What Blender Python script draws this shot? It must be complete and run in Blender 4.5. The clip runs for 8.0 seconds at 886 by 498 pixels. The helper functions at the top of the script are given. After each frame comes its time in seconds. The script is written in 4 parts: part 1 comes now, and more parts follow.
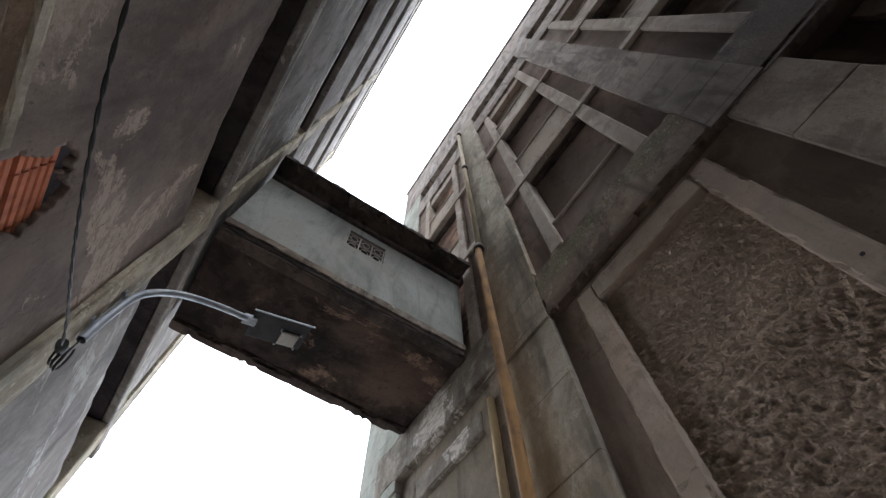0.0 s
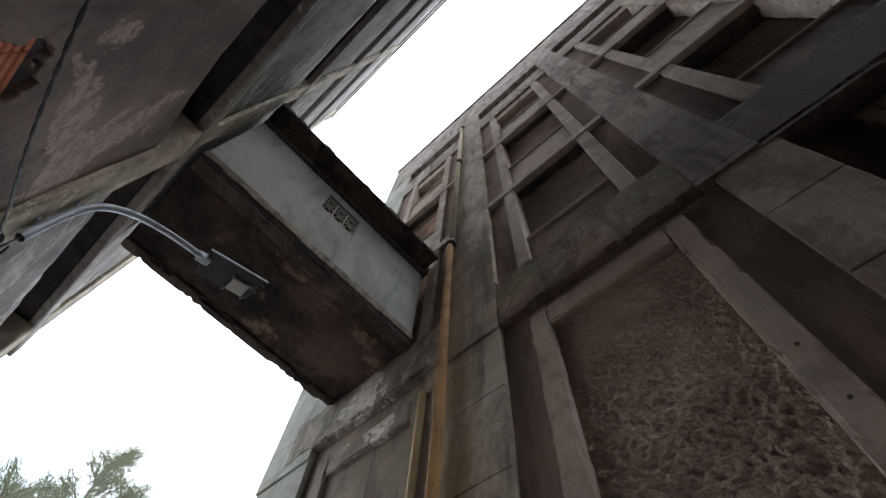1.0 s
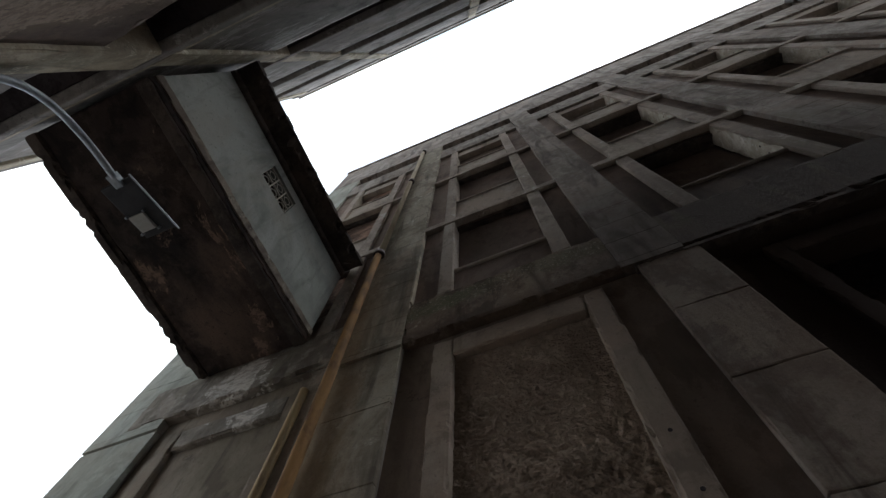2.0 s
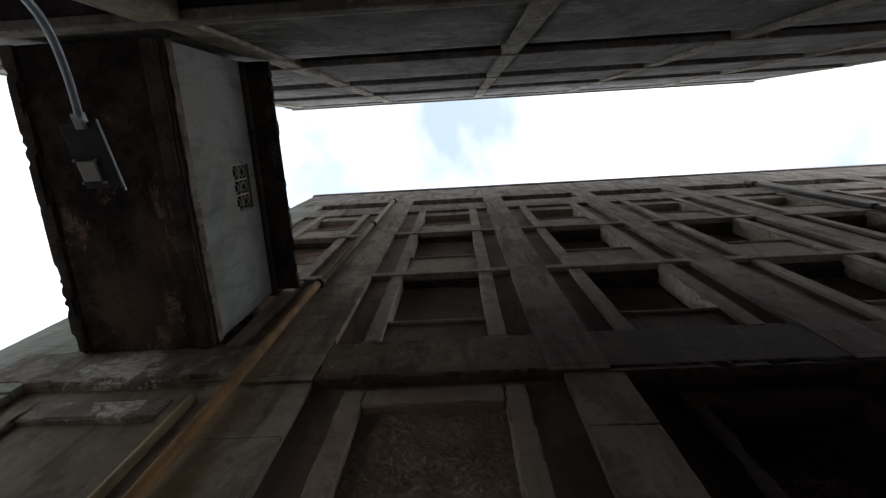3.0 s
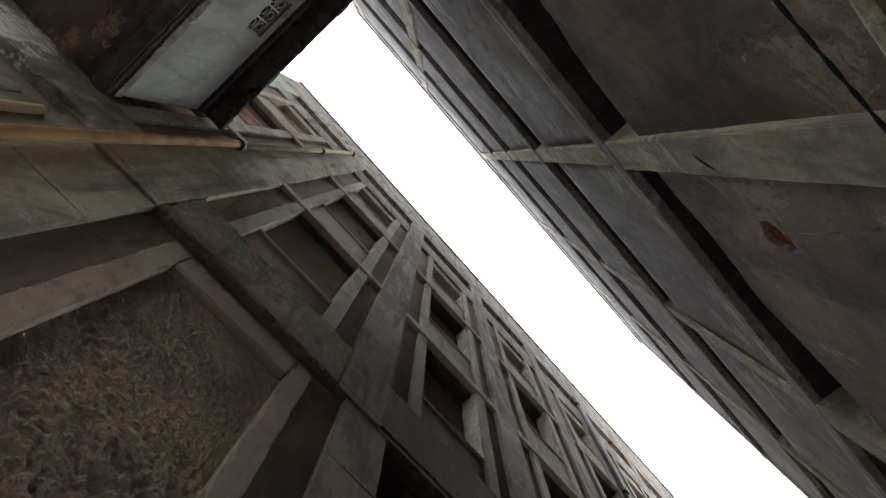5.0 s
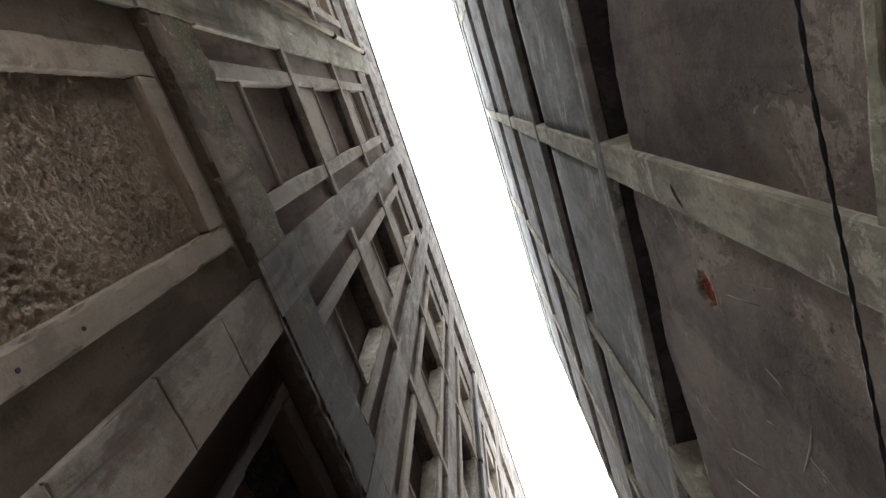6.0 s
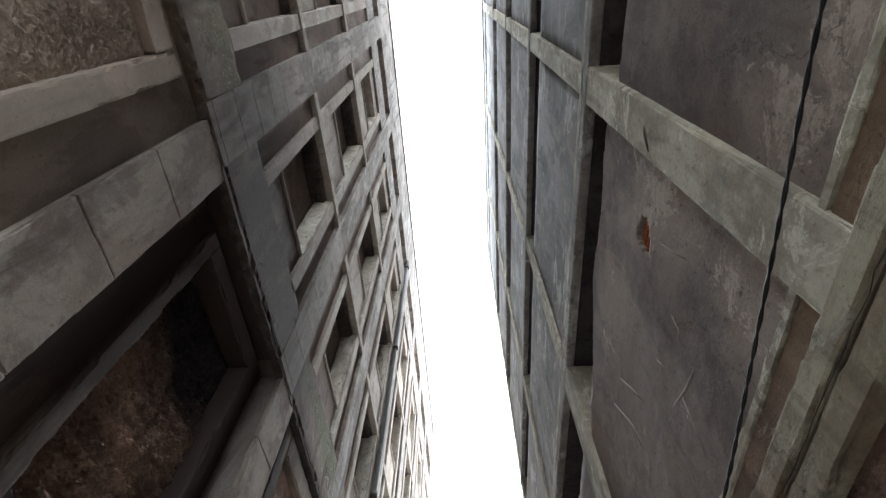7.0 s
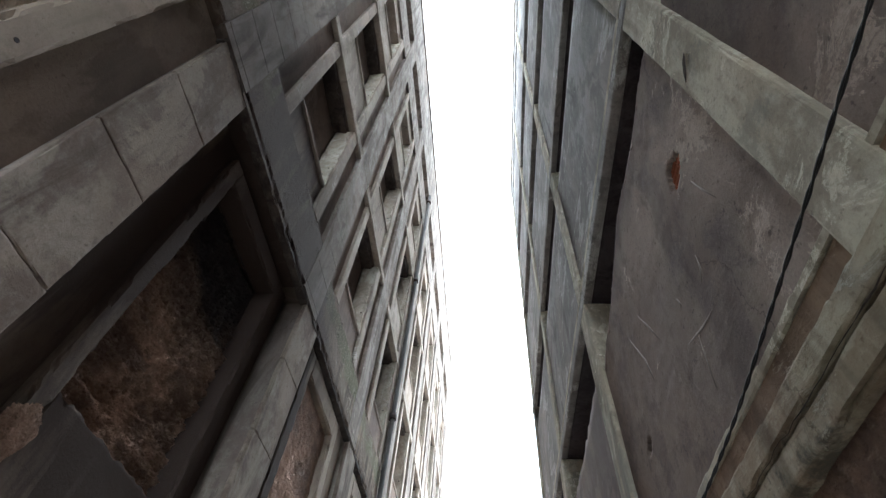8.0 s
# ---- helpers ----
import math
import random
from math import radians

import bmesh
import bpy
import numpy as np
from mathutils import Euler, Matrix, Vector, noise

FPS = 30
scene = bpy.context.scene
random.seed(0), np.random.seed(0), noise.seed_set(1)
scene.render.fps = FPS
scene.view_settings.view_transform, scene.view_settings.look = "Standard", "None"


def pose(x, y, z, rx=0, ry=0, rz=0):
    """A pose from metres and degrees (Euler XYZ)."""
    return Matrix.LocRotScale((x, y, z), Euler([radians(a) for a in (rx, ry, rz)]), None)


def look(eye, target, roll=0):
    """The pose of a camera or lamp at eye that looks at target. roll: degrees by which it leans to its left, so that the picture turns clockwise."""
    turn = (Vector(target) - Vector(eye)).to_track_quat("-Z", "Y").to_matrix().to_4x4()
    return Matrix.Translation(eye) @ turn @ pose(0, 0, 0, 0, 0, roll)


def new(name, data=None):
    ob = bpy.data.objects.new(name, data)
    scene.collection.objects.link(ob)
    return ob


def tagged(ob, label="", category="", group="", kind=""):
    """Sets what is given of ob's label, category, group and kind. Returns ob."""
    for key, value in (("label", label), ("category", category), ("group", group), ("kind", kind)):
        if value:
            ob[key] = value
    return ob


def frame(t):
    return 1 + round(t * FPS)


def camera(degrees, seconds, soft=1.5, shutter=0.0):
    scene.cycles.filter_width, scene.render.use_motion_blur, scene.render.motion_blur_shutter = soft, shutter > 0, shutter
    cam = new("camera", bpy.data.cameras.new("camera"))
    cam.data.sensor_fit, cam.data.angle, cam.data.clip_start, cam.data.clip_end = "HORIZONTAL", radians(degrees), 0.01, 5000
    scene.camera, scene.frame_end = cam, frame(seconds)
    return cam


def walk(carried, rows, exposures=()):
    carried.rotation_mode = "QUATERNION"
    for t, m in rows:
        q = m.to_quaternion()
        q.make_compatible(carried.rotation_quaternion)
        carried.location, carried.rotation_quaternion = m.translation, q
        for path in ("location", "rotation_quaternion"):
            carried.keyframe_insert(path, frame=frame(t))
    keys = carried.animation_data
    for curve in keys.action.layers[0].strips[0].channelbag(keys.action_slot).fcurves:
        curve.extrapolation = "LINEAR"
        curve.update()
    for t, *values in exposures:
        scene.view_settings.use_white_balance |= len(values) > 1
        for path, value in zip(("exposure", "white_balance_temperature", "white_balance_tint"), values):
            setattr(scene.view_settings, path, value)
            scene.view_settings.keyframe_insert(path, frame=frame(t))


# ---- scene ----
cam = camera(84.52, 8.0, soft=1.35)
PATH = [
    (0, pose(-0.000, -0.000, 1.600, 155.53, 0.84, -33.51)),
    (0.5, pose(-0.023, -0.074, 1.652, 153.15, -0.91, -38.30)),
    (1, pose(0.030, -0.064, 1.619, 154.32, -2.73, -47.62)),
    (1.5, pose(0.108, -0.047, 1.622, 156.04, -2.40, -58.33)),
    (1.7, pose(0.115, -0.014, 1.609, 156.60, -1.88, -61.97)),
    (3, pose(0.120, 0.087, 1.614, 165.95, -1.48, -86.70)),
    (3.5, pose(0.162, 0.157, 1.637, 168.87, -0.78, -97.61)),
    (4, pose(0.192, 0.210, 1.661, 169.12, -0.80, -110.46)),
    (4.2, pose(0.214, 0.225, 1.655, 169.71, -1.78, -116.04)),
    (5.3, pose(0.253, 0.236, 1.566, 168.07, 0.50, -145.98)),
    (5.5, pose(0.224, 0.205, 1.579, 166.88, -0.19, -150.58)),
    (6, pose(0.243, 0.154, 1.586, 162.79, -0.74, -161.92)),
    (6.5, pose(0.240, 0.127, 1.604, 157.27, -1.37, -170.44)),
    (7, pose(0.252, 0.106, 1.600, 151.16, -0.61, -176.33)),
    (7.5, pose(0.217, 0.084, 1.613, 146.54, -2.39, -177.30)),
    (8, pose(0.249, 0.081, 1.596, 143.69, -3.59, -176.29)),
]
EXPOSURES = [(0, 0.54, 6220, 12), (1, 0.15, 6240, 11), (1.5, -0.26, 6300, 10), (3, -1.18, 6300, 9), (3.5, -1.18, 6320, 9), (4.2, -0.95, 6380, 9), (5.3, 0.38, 6480, 9), (5.6, 0.5, 6450, 8), (6, 0.85, 6360, 7), (6.5, 1.05, 6180, 7), (7, 1.3, 6000, 6), (7.5, 1.38, 5940, 5), (8, 1.27, 5900, 5)]
walk(cam, PATH, EXPOSURES)

# ---- sky and sun: bright thin overcast with a few blue gaps ----
world = bpy.data.worlds.new("sky")
scene.world = world
world.use_nodes = True
wt = world.node_tree
wt.nodes.clear()
w_out = wt.nodes.new("ShaderNodeOutputWorld")
w_bg = wt.nodes.new("ShaderNodeBackground")
w_bg2 = wt.nodes.new("ShaderNodeBackground")
w_mix = wt.nodes.new("ShaderNodeMixShader")
w_sky = wt.nodes.new("ShaderNodeTexSky")
w_sky.sky_type = "NISHITA"
w_sky.sun_disc = False
w_sky.sun_elevation = radians(58)
w_sky.sun_rotation = radians(200)
w_sky.dust_density = 2.0
w_bg.inputs[1].default_value = 0.13
w_bg2.inputs[1].default_value = 5.0
w_co = wt.nodes.new("ShaderNodeTexCoord")
w_no = wt.nodes.new("ShaderNodeTexNoise")
w_no.inputs["Scale"].default_value = 2.3
w_no.inputs["Detail"].default_value = 5
w_no.inputs["Roughness"].default_value = 0.5
w_no.inputs["Distortion"].default_value = 0.3
w_ra = wt.nodes.new("ShaderNodeValToRGB")
w_ra.color_ramp.elements[0].position = 0.40
w_ra.color_ramp.elements[1].position = 0.58
w_ra.color_ramp.elements[0].color = (0.40, 0.475, 0.57, 1)
w_ra.color_ramp.elements[1].color = (0.975, 0.99, 1.0, 1)
w_fa = wt.nodes.new("ShaderNodeMapRange")
w_fa.inputs["From Min"].default_value = 0.40
w_fa.inputs["From Max"].default_value = 0.58
w_fa.inputs["To Min"].default_value = 0.8
w_fa.inputs["To Max"].default_value = 1.0
w_mp = wt.nodes.new("ShaderNodeMapping")
w_mp.inputs["Location"].default_value = (-0.03, 0.24, -0.03)
wt.links.new(w_co.outputs["Generated"], w_mp.inputs["Vector"])
wt.links.new(w_mp.outputs[0], w_no.inputs["Vector"])
wt.links.new(w_no.outputs["Fac"], w_ra.inputs["Fac"])
wt.links.new(w_no.outputs["Fac"], w_fa.inputs["Value"])
wt.links.new(w_sky.outputs[0], w_bg.inputs[0])
wt.links.new(w_ra.outputs[0], w_bg2.inputs[0])
wt.links.new(w_fa.outputs[0], w_mix.inputs[0])
wt.links.new(w_bg.outputs[0], w_mix.inputs[1])
wt.links.new(w_bg2.outputs[0], w_mix.inputs[2])
wt.links.new(w_mix.outputs[0], w_out.inputs[0])

sun = new("sun", bpy.data.lights.new("sun", "SUN"))
sun.data.energy = 1.5
sun.data.angle = radians(25)
sun.data.color = (1.0, 0.96, 0.9)
sun.matrix_world = look((0, 0, 40), (2.5, 12, 20))


# ---- materials ----
def mat_new(name):
    m = bpy.data.materials.new(name)
    m.use_nodes = True
    t = m.node_tree
    return m, t, t.nodes["Principled BSDF"]


def node(t, kind, **values):
    n = t.nodes.new(kind)
    for key, v in values.items():
        n.inputs[key.replace("_", " ")].default_value = v
    return n


def mixer(t, fac, a, b, mode="MIX"):
    n = t.nodes.new("ShaderNodeMix")
    n.data_type = "RGBA"
    n.blend_type = mode
    for sock, v in ((n.inputs[0], fac), (n.inputs[6], a), (n.inputs[7], b)):
        if isinstance(v, bpy.types.NodeSocket):
            t.links.new(v, sock)
        elif isinstance(v, (int, float)):
            sock.default_value = v
        else:
            sock.default_value = (*v, 1)
    return n.outputs[2]


def ramp(t, source, lo, hi):
    n = t.nodes.new("ShaderNodeMapRange")
    n.interpolation_type = "SMOOTHSTEP"
    n.inputs["From Min"].default_value = lo
    n.inputs["From Max"].default_value = hi
    t.links.new(source, n.inputs["Value"])
    return n.outputs[0]


def noise_at(t, vec, stretch, scale, detail=6, rough=0.6, warp=0.0):
    mp = t.nodes.new("ShaderNodeMapping")
    mp.inputs["Scale"].default_value = stretch
    t.links.new(vec, mp.inputs["Vector"])
    n = node(t, "ShaderNodeTexNoise", Scale=scale, Detail=detail, Roughness=rough, Distortion=warp)
    t.links.new(mp.outputs[0], n.inputs["Vector"])
    return n.outputs["Fac"]


def maths(t, op, a, b):
    n = t.nodes.new("ShaderNodeMath")
    n.operation = op
    for sock, v in ((n.inputs[0], a), (n.inputs[1], b)):
        if isinstance(v, bpy.types.NodeSocket):
            t.links.new(v, sock)
        else:
            sock.default_value = v
    return n.outputs[0]


def plaster(name, base, dark, light, soot=0.5, peel=0.6, streak=0.7, patch=0.9, rough=0.92, bump=0.5, relief=0.012, grain=55, per_piece=0.0, flakes=2.7, stretch=(1, 1, 1), rust=0.0, soot_shade=None, blooms=(), spread=(1, 1, 0.7), mottle=0.6, speckle=None, swirl=0.9, blotch=0.55, cracks=0.5, mould_tint=None):
    """Old weathered render or concrete: broad patches, rain streaks, soot, flaked light spots in clusters, pits and grain."""
    m, t, bsdf = mat_new(name)
    pos = t.nodes.new("ShaderNodeNewGeometry").outputs["Position"]
    broad = noise_at(t, pos, spread, patch, 8, 0.66, swirl)
    cluster = noise_at(t, pos, (1.3, 1.0, 0.8), 0.8, 4, 0.55, 0.5)
    runs = noise_at(t, pos, (2.6, 2.6, 0.42), 1.7, 8, 0.6, 0.8)
    flake = noise_at(t, pos, stretch, flakes, 14, 0.74, 0.7)
    spots = noise_at(t, pos, (1, 1, 1), 9.0, 9, 0.72)
    pits = noise_at(t, pos, (1, 1, 1), 26.0, 4, 0.6)
    fine = noise_at(t, pos, (1, 1, 1), grain, 5, 0.7)
    deep = tuple(v * 0.72 for v in dark)

    def near(centre, radius, soft, wobble):
        """A ragged round spot on the wall: 1 at its centre."""
        d = t.nodes.new("ShaderNodeVectorMath")
        d.operation = "DISTANCE"
        t.links.new(pos, d.inputs[0])
        d.inputs[1].default_value = centre
        far = maths(t, "ADD", d.outputs["Value"], maths(t, "MULTIPLY", maths(t, "SUBTRACT", broad, 0.5), wobble))
        return ramp(t, far, radius + soft, radius - soft)

    col = mixer(t, ramp(t, broad, 0.40, 0.56), base, dark)
    half = tuple((a + b) / 2 for a, b in zip(base, light))
    col = mixer(t, maths(t, "MULTIPLY", ramp(t, spots, 0.46, 0.70), mottle * 0.75), col, half)
    col = mixer(t, maths(t, "MULTIPLY", ramp(t, spots, 0.46, 0.28), mottle * 0.8), col, deep)
    hue = noise_at(t, pos, (1, 1, 0.8), 0.9, 5, 0.6, 0.6)
    warm, green = tuple(c * f for c, f in zip(base, (1.02, 0.945, 0.885))), tuple(c * f for c, f in zip(base, (0.97, 1.02, 0.95)))
    col = mixer(t, maths(t, "MULTIPLY", ramp(t, hue, 0.50, 0.40), 0.45), col, warm)
    col = mixer(t, maths(t, "MULTIPLY", ramp(t, hue, 0.52, 0.62), 0.35), col, green)
    col = mixer(t, maths(t, "MULTIPLY", ramp(t, runs, soot, soot + 0.22), streak), col, tuple(v * 0.4 for v in dark))
    lifted = maths(t, "ADD", flake, maths(t, "MULTIPLY", maths(t, "SUBTRACT", cluster, 0.5), 0.45))
    for centre, radius, amount, crisp in blooms:
        spot = near(centre, radius, radius * 0.9, radius * 3.0)
        lifted = maths(t, "ADD", lifted, maths(t, "MULTIPLY", spot, crisp))
        col = mixer(t, maths(t, "MULTIPLY", spot, amount), col, half)
    crumbs = noise_at(t, pos, (1.0, 0.7, 1.5), 13.0, 9, 0.78, 0.3)
    peeled = maths(t, "MULTIPLY", ramp(t, lifted, peel, peel + 0.035), maths(t, "ADD", maths(t, "MULTIPLY", ramp(t, crumbs, 0.44, 0.53), 0.75), 0.25))
    mould = noise_at(t, pos, (1.0, 1.0, 0.75), 2.3, 12, 0.72, 0.25)
    gather = maths(t, "ADD", mould, maths(t, "MULTIPLY", maths(t, "SUBTRACT", cluster, 0.5), -0.5))
    col = mixer(t, maths(t, "MULTIPLY", ramp(t, gather, 0.53, 0.62), blotch), col, mould_tint or tuple(v * 0.62 for v in dark))
    col = mixer(t, maths(t, "MULTIPLY", peeled, 0.85), col, light)
    if cracks:
        bent = t.nodes.new("ShaderNodeVectorMath")
        bent.operation = "MULTIPLY_ADD"
        wob = node(t, "ShaderNodeTexNoise", Scale=3.5, Detail=5, Roughness=0.65)
        t.links.new(pos, wob.inputs["Vector"])
        t.links.new(wob.outputs["Color"], bent.inputs[0])
        bent.inputs[1].default_value = (0.45, 0.45, 0.45)
        t.links.new(pos, bent.inputs[2])
        cell = t.nodes.new("ShaderNodeTexVoronoi")
        cell.feature = "DISTANCE_TO_EDGE"
        cell.inputs["Scale"].default_value = 0.85
        t.links.new(bent.outputs[0], cell.inputs["Vector"])
        thin = maths(t, "MULTIPLY", ramp(t, cell.outputs["Distance"], 0.007, 0.001), ramp(t, cluster, 0.50, 0.58))
        col = mixer(t, maths(t, "MULTIPLY", thin, cracks), col, tuple(v * 0.35 for v in dark))
    if rust:
        tint = noise_at(t, pos, (2.4, 2.4, 0.3), 1.6, 6, 0.6, 0.6)
        sep = t.nodes.new("ShaderNodeSeparateXYZ")
        t.links.new(pos, sep.inputs[0])
        side = maths(t, "ADD", ramp(t, maths(t, "ADD", sep.outputs["Y"], maths(t, "MULTIPLY", broad, 0.5)), 1.85, 2.2), maths(t, "MULTIPLY", ramp(t, tint, 0.45, 0.62), 0.35))
        low = ramp(t, sep.outputs["Z"], 8.5, 5.0)
        col = mixer(t, maths(t, "MULTIPLY", maths(t, "MULTIPLY", side, low), rust), col, (0.30, 0.195, 0.09))
    col = mixer(t, maths(t, "MULTIPLY", ramp(t, pits, 0.40, 0.28), 0.7), col, deep)
    col = mixer(t, maths(t, "MULTIPLY", ramp(t, fine, 0.45, 0.75), 0.35), col, deep)
    if speckle:
        crust = noise_at(t, pos, (1, 1, 1), 40, 8, 0.75)
        height = t.nodes.new("ShaderNodeSeparateXYZ")
        t.links.new(pos, height.inputs[0])
        z = maths(t, "ADD", height.outputs["Z"], maths(t, "MULTIPLY", maths(t, "SUBTRACT", broad, 0.5), 0.5))
        band = maths(t, "MULTIPLY", ramp(t, z, speckle[0] - 0.12, speckle[0]), ramp(t, z, speckle[1] + 0.05, speckle[1]))
        col = mixer(t, maths(t, "MULTIPLY", maths(t, "MULTIPLY", band, ramp(t, cluster, 0.38, 0.56)), 0.75), col, (0.115, 0.118, 0.068))
        col = mixer(t, maths(t, "MULTIPLY", maths(t, "MULTIPLY", band, ramp(t, crust, 0.55, 0.62)), 0.9), col, light)
        col = mixer(t, maths(t, "MULTIPLY", ramp(t, z, 5.50, 5.32), 0.6), col, (0.085, 0.062, 0.050))
    # Soot around the niche, deepened so the colour also carries the shade there.
    if soot_shade:
        veil = maths(t, "MULTIPLY", near(soot_shade[0], soot_shade[1], soot_shade[1] * 0.6, 1.6), soot_shade[2])
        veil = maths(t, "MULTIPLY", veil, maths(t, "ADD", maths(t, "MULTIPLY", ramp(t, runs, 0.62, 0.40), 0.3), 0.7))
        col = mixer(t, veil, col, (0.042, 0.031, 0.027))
    if per_piece:
        rnd = t.nodes.new("ShaderNodeObjectInfo").outputs["Random"]
        col = mixer(t, maths(t, "MULTIPLY", rnd, per_piece), col, dark)
    t.links.new(col, bsdf.inputs["Base Color"])
    bsdf.inputs["Roughness"].default_value = rough
    bsdf.inputs["Specular IOR Level"].default_value = 0.08
    bp = node(t, "ShaderNodeBump", Strength=bump, Distance=relief)
    t.links.new(mixer(t, 0.4, fine, spots), bp.inputs["Height"])
    bp2 = node(t, "ShaderNodeBump", Strength=bump, Distance=0.006)
    t.links.new(maths(t, "SUBTRACT", maths(t, "MULTIPLY", flake, 3.0), peeled), bp2.inputs["Height"])
    t.links.new(bp.outputs[0], bp2.inputs["Normal"])
    t.links.new(bp2.outputs[0], bsdf.inputs["Normal"])
    return m


def mortar(name, base, dark, light, soot_shade=None, relief=1.0):
    """Hand-thrown mortar: brown, gritty, with trowel drags running level across it."""
    m, t, bsdf = mat_new(name)
    pos = t.nodes.new("ShaderNodeNewGeometry").outputs["Position"]
    broad = noise_at(t, pos, (1, 1, 1), 1.6, 6, 0.6, 0.5)
    drag = noise_at(t, pos, (1, 0.7, 1.2), 15, 7, 0.7, 0.0)
    hollow = noise_at(t, pos, (1, 0.8, 1.3), 11.0, 8, 0.7, 0.15)
    lump = t.nodes.new("ShaderNodeTexVoronoi")
    lump.inputs["Scale"].default_value = 42
    lump.inputs["Detail"].default_value = 2.0
    t.links.new(pos, lump.inputs["Vector"])
    grit = noise_at(t, pos, (1, 1, 1), 60, 6, 0.75)
    col = mixer(t, ramp(t, broad, 0.36, 0.60), base, dark)
    col = mixer(t, maths(t, "MULTIPLY", ramp(t, drag, 0.52, 0.70), 0.25), col, light)
    col = mixer(t, maths(t, "MULTIPLY", ramp(t, drag, 0.44, 0.30), 0.5), col, tuple(v * 0.6 for v in dark))
    # Random colour stands for shaded pits and lit crests; it follows no relief.
    col = mixer(t, maths(t, "MULTIPLY", ramp(t, hollow, 0.42, 0.30), 0.6), col, tuple(v * 0.4 for v in dark))
    col = mixer(t, maths(t, "MULTIPLY", ramp(t, hollow, 0.56, 0.68), 0.2), col, light)
    col = mixer(t, maths(t, "MULTIPLY", ramp(t, grit, 0.48, 0.68), 0.2), col, tuple(v * 0.5 for v in dark))
    # Shade in the upper part of the niche, put into the mortar's colour.
    if soot_shade:
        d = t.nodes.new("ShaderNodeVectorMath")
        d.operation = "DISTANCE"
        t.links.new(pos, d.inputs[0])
        d.inputs[1].default_value = soot_shade[0]
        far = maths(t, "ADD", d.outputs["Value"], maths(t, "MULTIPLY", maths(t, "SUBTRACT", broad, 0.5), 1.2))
        col = mixer(t, maths(t, "MULTIPLY", ramp(t, far, soot_shade[1] * 1.4, soot_shade[1] * 0.6), soot_shade[2]), col, (0.03, 0.027, 0.028))
    t.links.new(col, bsdf.inputs["Base Color"])
    bsdf.inputs["Roughness"].default_value = 0.95
    bsdf.inputs["Specular IOR Level"].default_value = 0.08
    bp = node(t, "ShaderNodeBump", Strength=0.9, Distance=0.018 * relief)
    t.links.new(drag, bp.inputs["Height"])
    bp2 = node(t, "ShaderNodeBump", Strength=0.9, Distance=0.010 * relief)
    t.links.new(maths(t, "SUBTRACT", maths(t, "MULTIPLY", grit, 1.2), lump.outputs["Distance"]), bp2.inputs["Height"])
    t.links.new(bp.outputs[0], bp2.inputs["Normal"])
    t.links.new(bp2.outputs[0], bsdf.inputs["Normal"])
    return m


def simple(name, color, rough=0.6, metal=0.0, worn=None, scale=8.0, bump=0.15):
    m, t, bsdf = mat_new(name)
    pos = t.nodes.new("ShaderNodeNewGeometry").outputs["Position"]
    a = noise_at(t, pos, (1, 1, 0.4), scale, 7, 0.65, 0.4)
    b = noise_at(t, pos, (1, 1, 1), 70, 4, 0.6)
    col = mixer(t, ramp(t, a, 0.4, 0.7), color, worn or tuple(v * 0.6 for v in color))
    t.links.new(col, bsdf.inputs["Base Color"])
    bsdf.inputs["Roughness"].default_value = rough
    bsdf.inputs["Metallic"].default_value = metal
    bsdf.inputs["Specular IOR Level"].default_value = 0.25
    bp = node(t, "ShaderNodeBump", Strength=bump, Distance=0.004)
    t.links.new(b, bp.inputs["Height"])
    t.links.new(bp.outputs[0], bsdf.inputs["Normal"])
    return m


L_FACE = -0.83
M_PIL = plaster("pilaster_render", (0.325, 0.295, 0.268), (0.185, 0.152, 0.132), (0.44, 0.425, 0.385), soot=0.47, peel=0.66, streak=0.85, patch=1.3, per_piece=0.14, soot_shade=((2.2, -1.9, 5.3), 1.95, 0.95))
M_PIL_RUST = plaster("rust_stained_render", (0.335, 0.303, 0.245), (0.20, 0.172, 0.138), (0.47, 0.46, 0.39), soot=0.52, peel=0.62, patch=1.6, rust=0.4)
M_BEAM = plaster("beam_concrete", (0.255, 0.202, 0.152), (0.115, 0.086, 0.066), (0.37, 0.325, 0.255), soot=0.47, peel=0.62, streak=0.8, patch=2.2, flakes=4.5, bump=0.9, blotch=0.8, mottle=0.9, soot_shade=((2.2, -2.3, 5.3), 1.8, 1.2), speckle=(5.74, 5.94))
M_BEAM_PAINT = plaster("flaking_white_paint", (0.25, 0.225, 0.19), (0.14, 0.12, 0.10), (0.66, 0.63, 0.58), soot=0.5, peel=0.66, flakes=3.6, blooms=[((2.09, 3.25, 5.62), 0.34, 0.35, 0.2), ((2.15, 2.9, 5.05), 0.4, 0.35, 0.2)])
M_SIDE = plaster("brown_render", (0.245, 0.188, 0.158), (0.165, 0.124, 0.104), (0.330, 0.270, 0.232), soot=0.5, peel=0.74, mottle=0.3, streak=0.6, soot_shade=((2.2, -1.9, 5.3), 2.0, 1.0))
M_FRAME = plaster("frame_concrete", (0.385, 0.335, 0.29), (0.27, 0.225, 0.192), (0.51, 0.47, 0.43), soot=0.55, peel=0.63, soot_shade=((2.2, -2.0, 5.4), 1.9, 0.7))
# Street-level copies of frame, flank and pilaster render, darkened to stand for shade.
M_SURROUND = plaster("shaded_surround_render", (0.345, 0.285, 0.236), (0.255, 0.206, 0.168), (0.425, 0.365, 0.305), soot=0.56, peel=0.70, mottle=0.35, streak=0.5, soot_shade=((2.2, -2.65, 4.2), 1.8, 1.6))
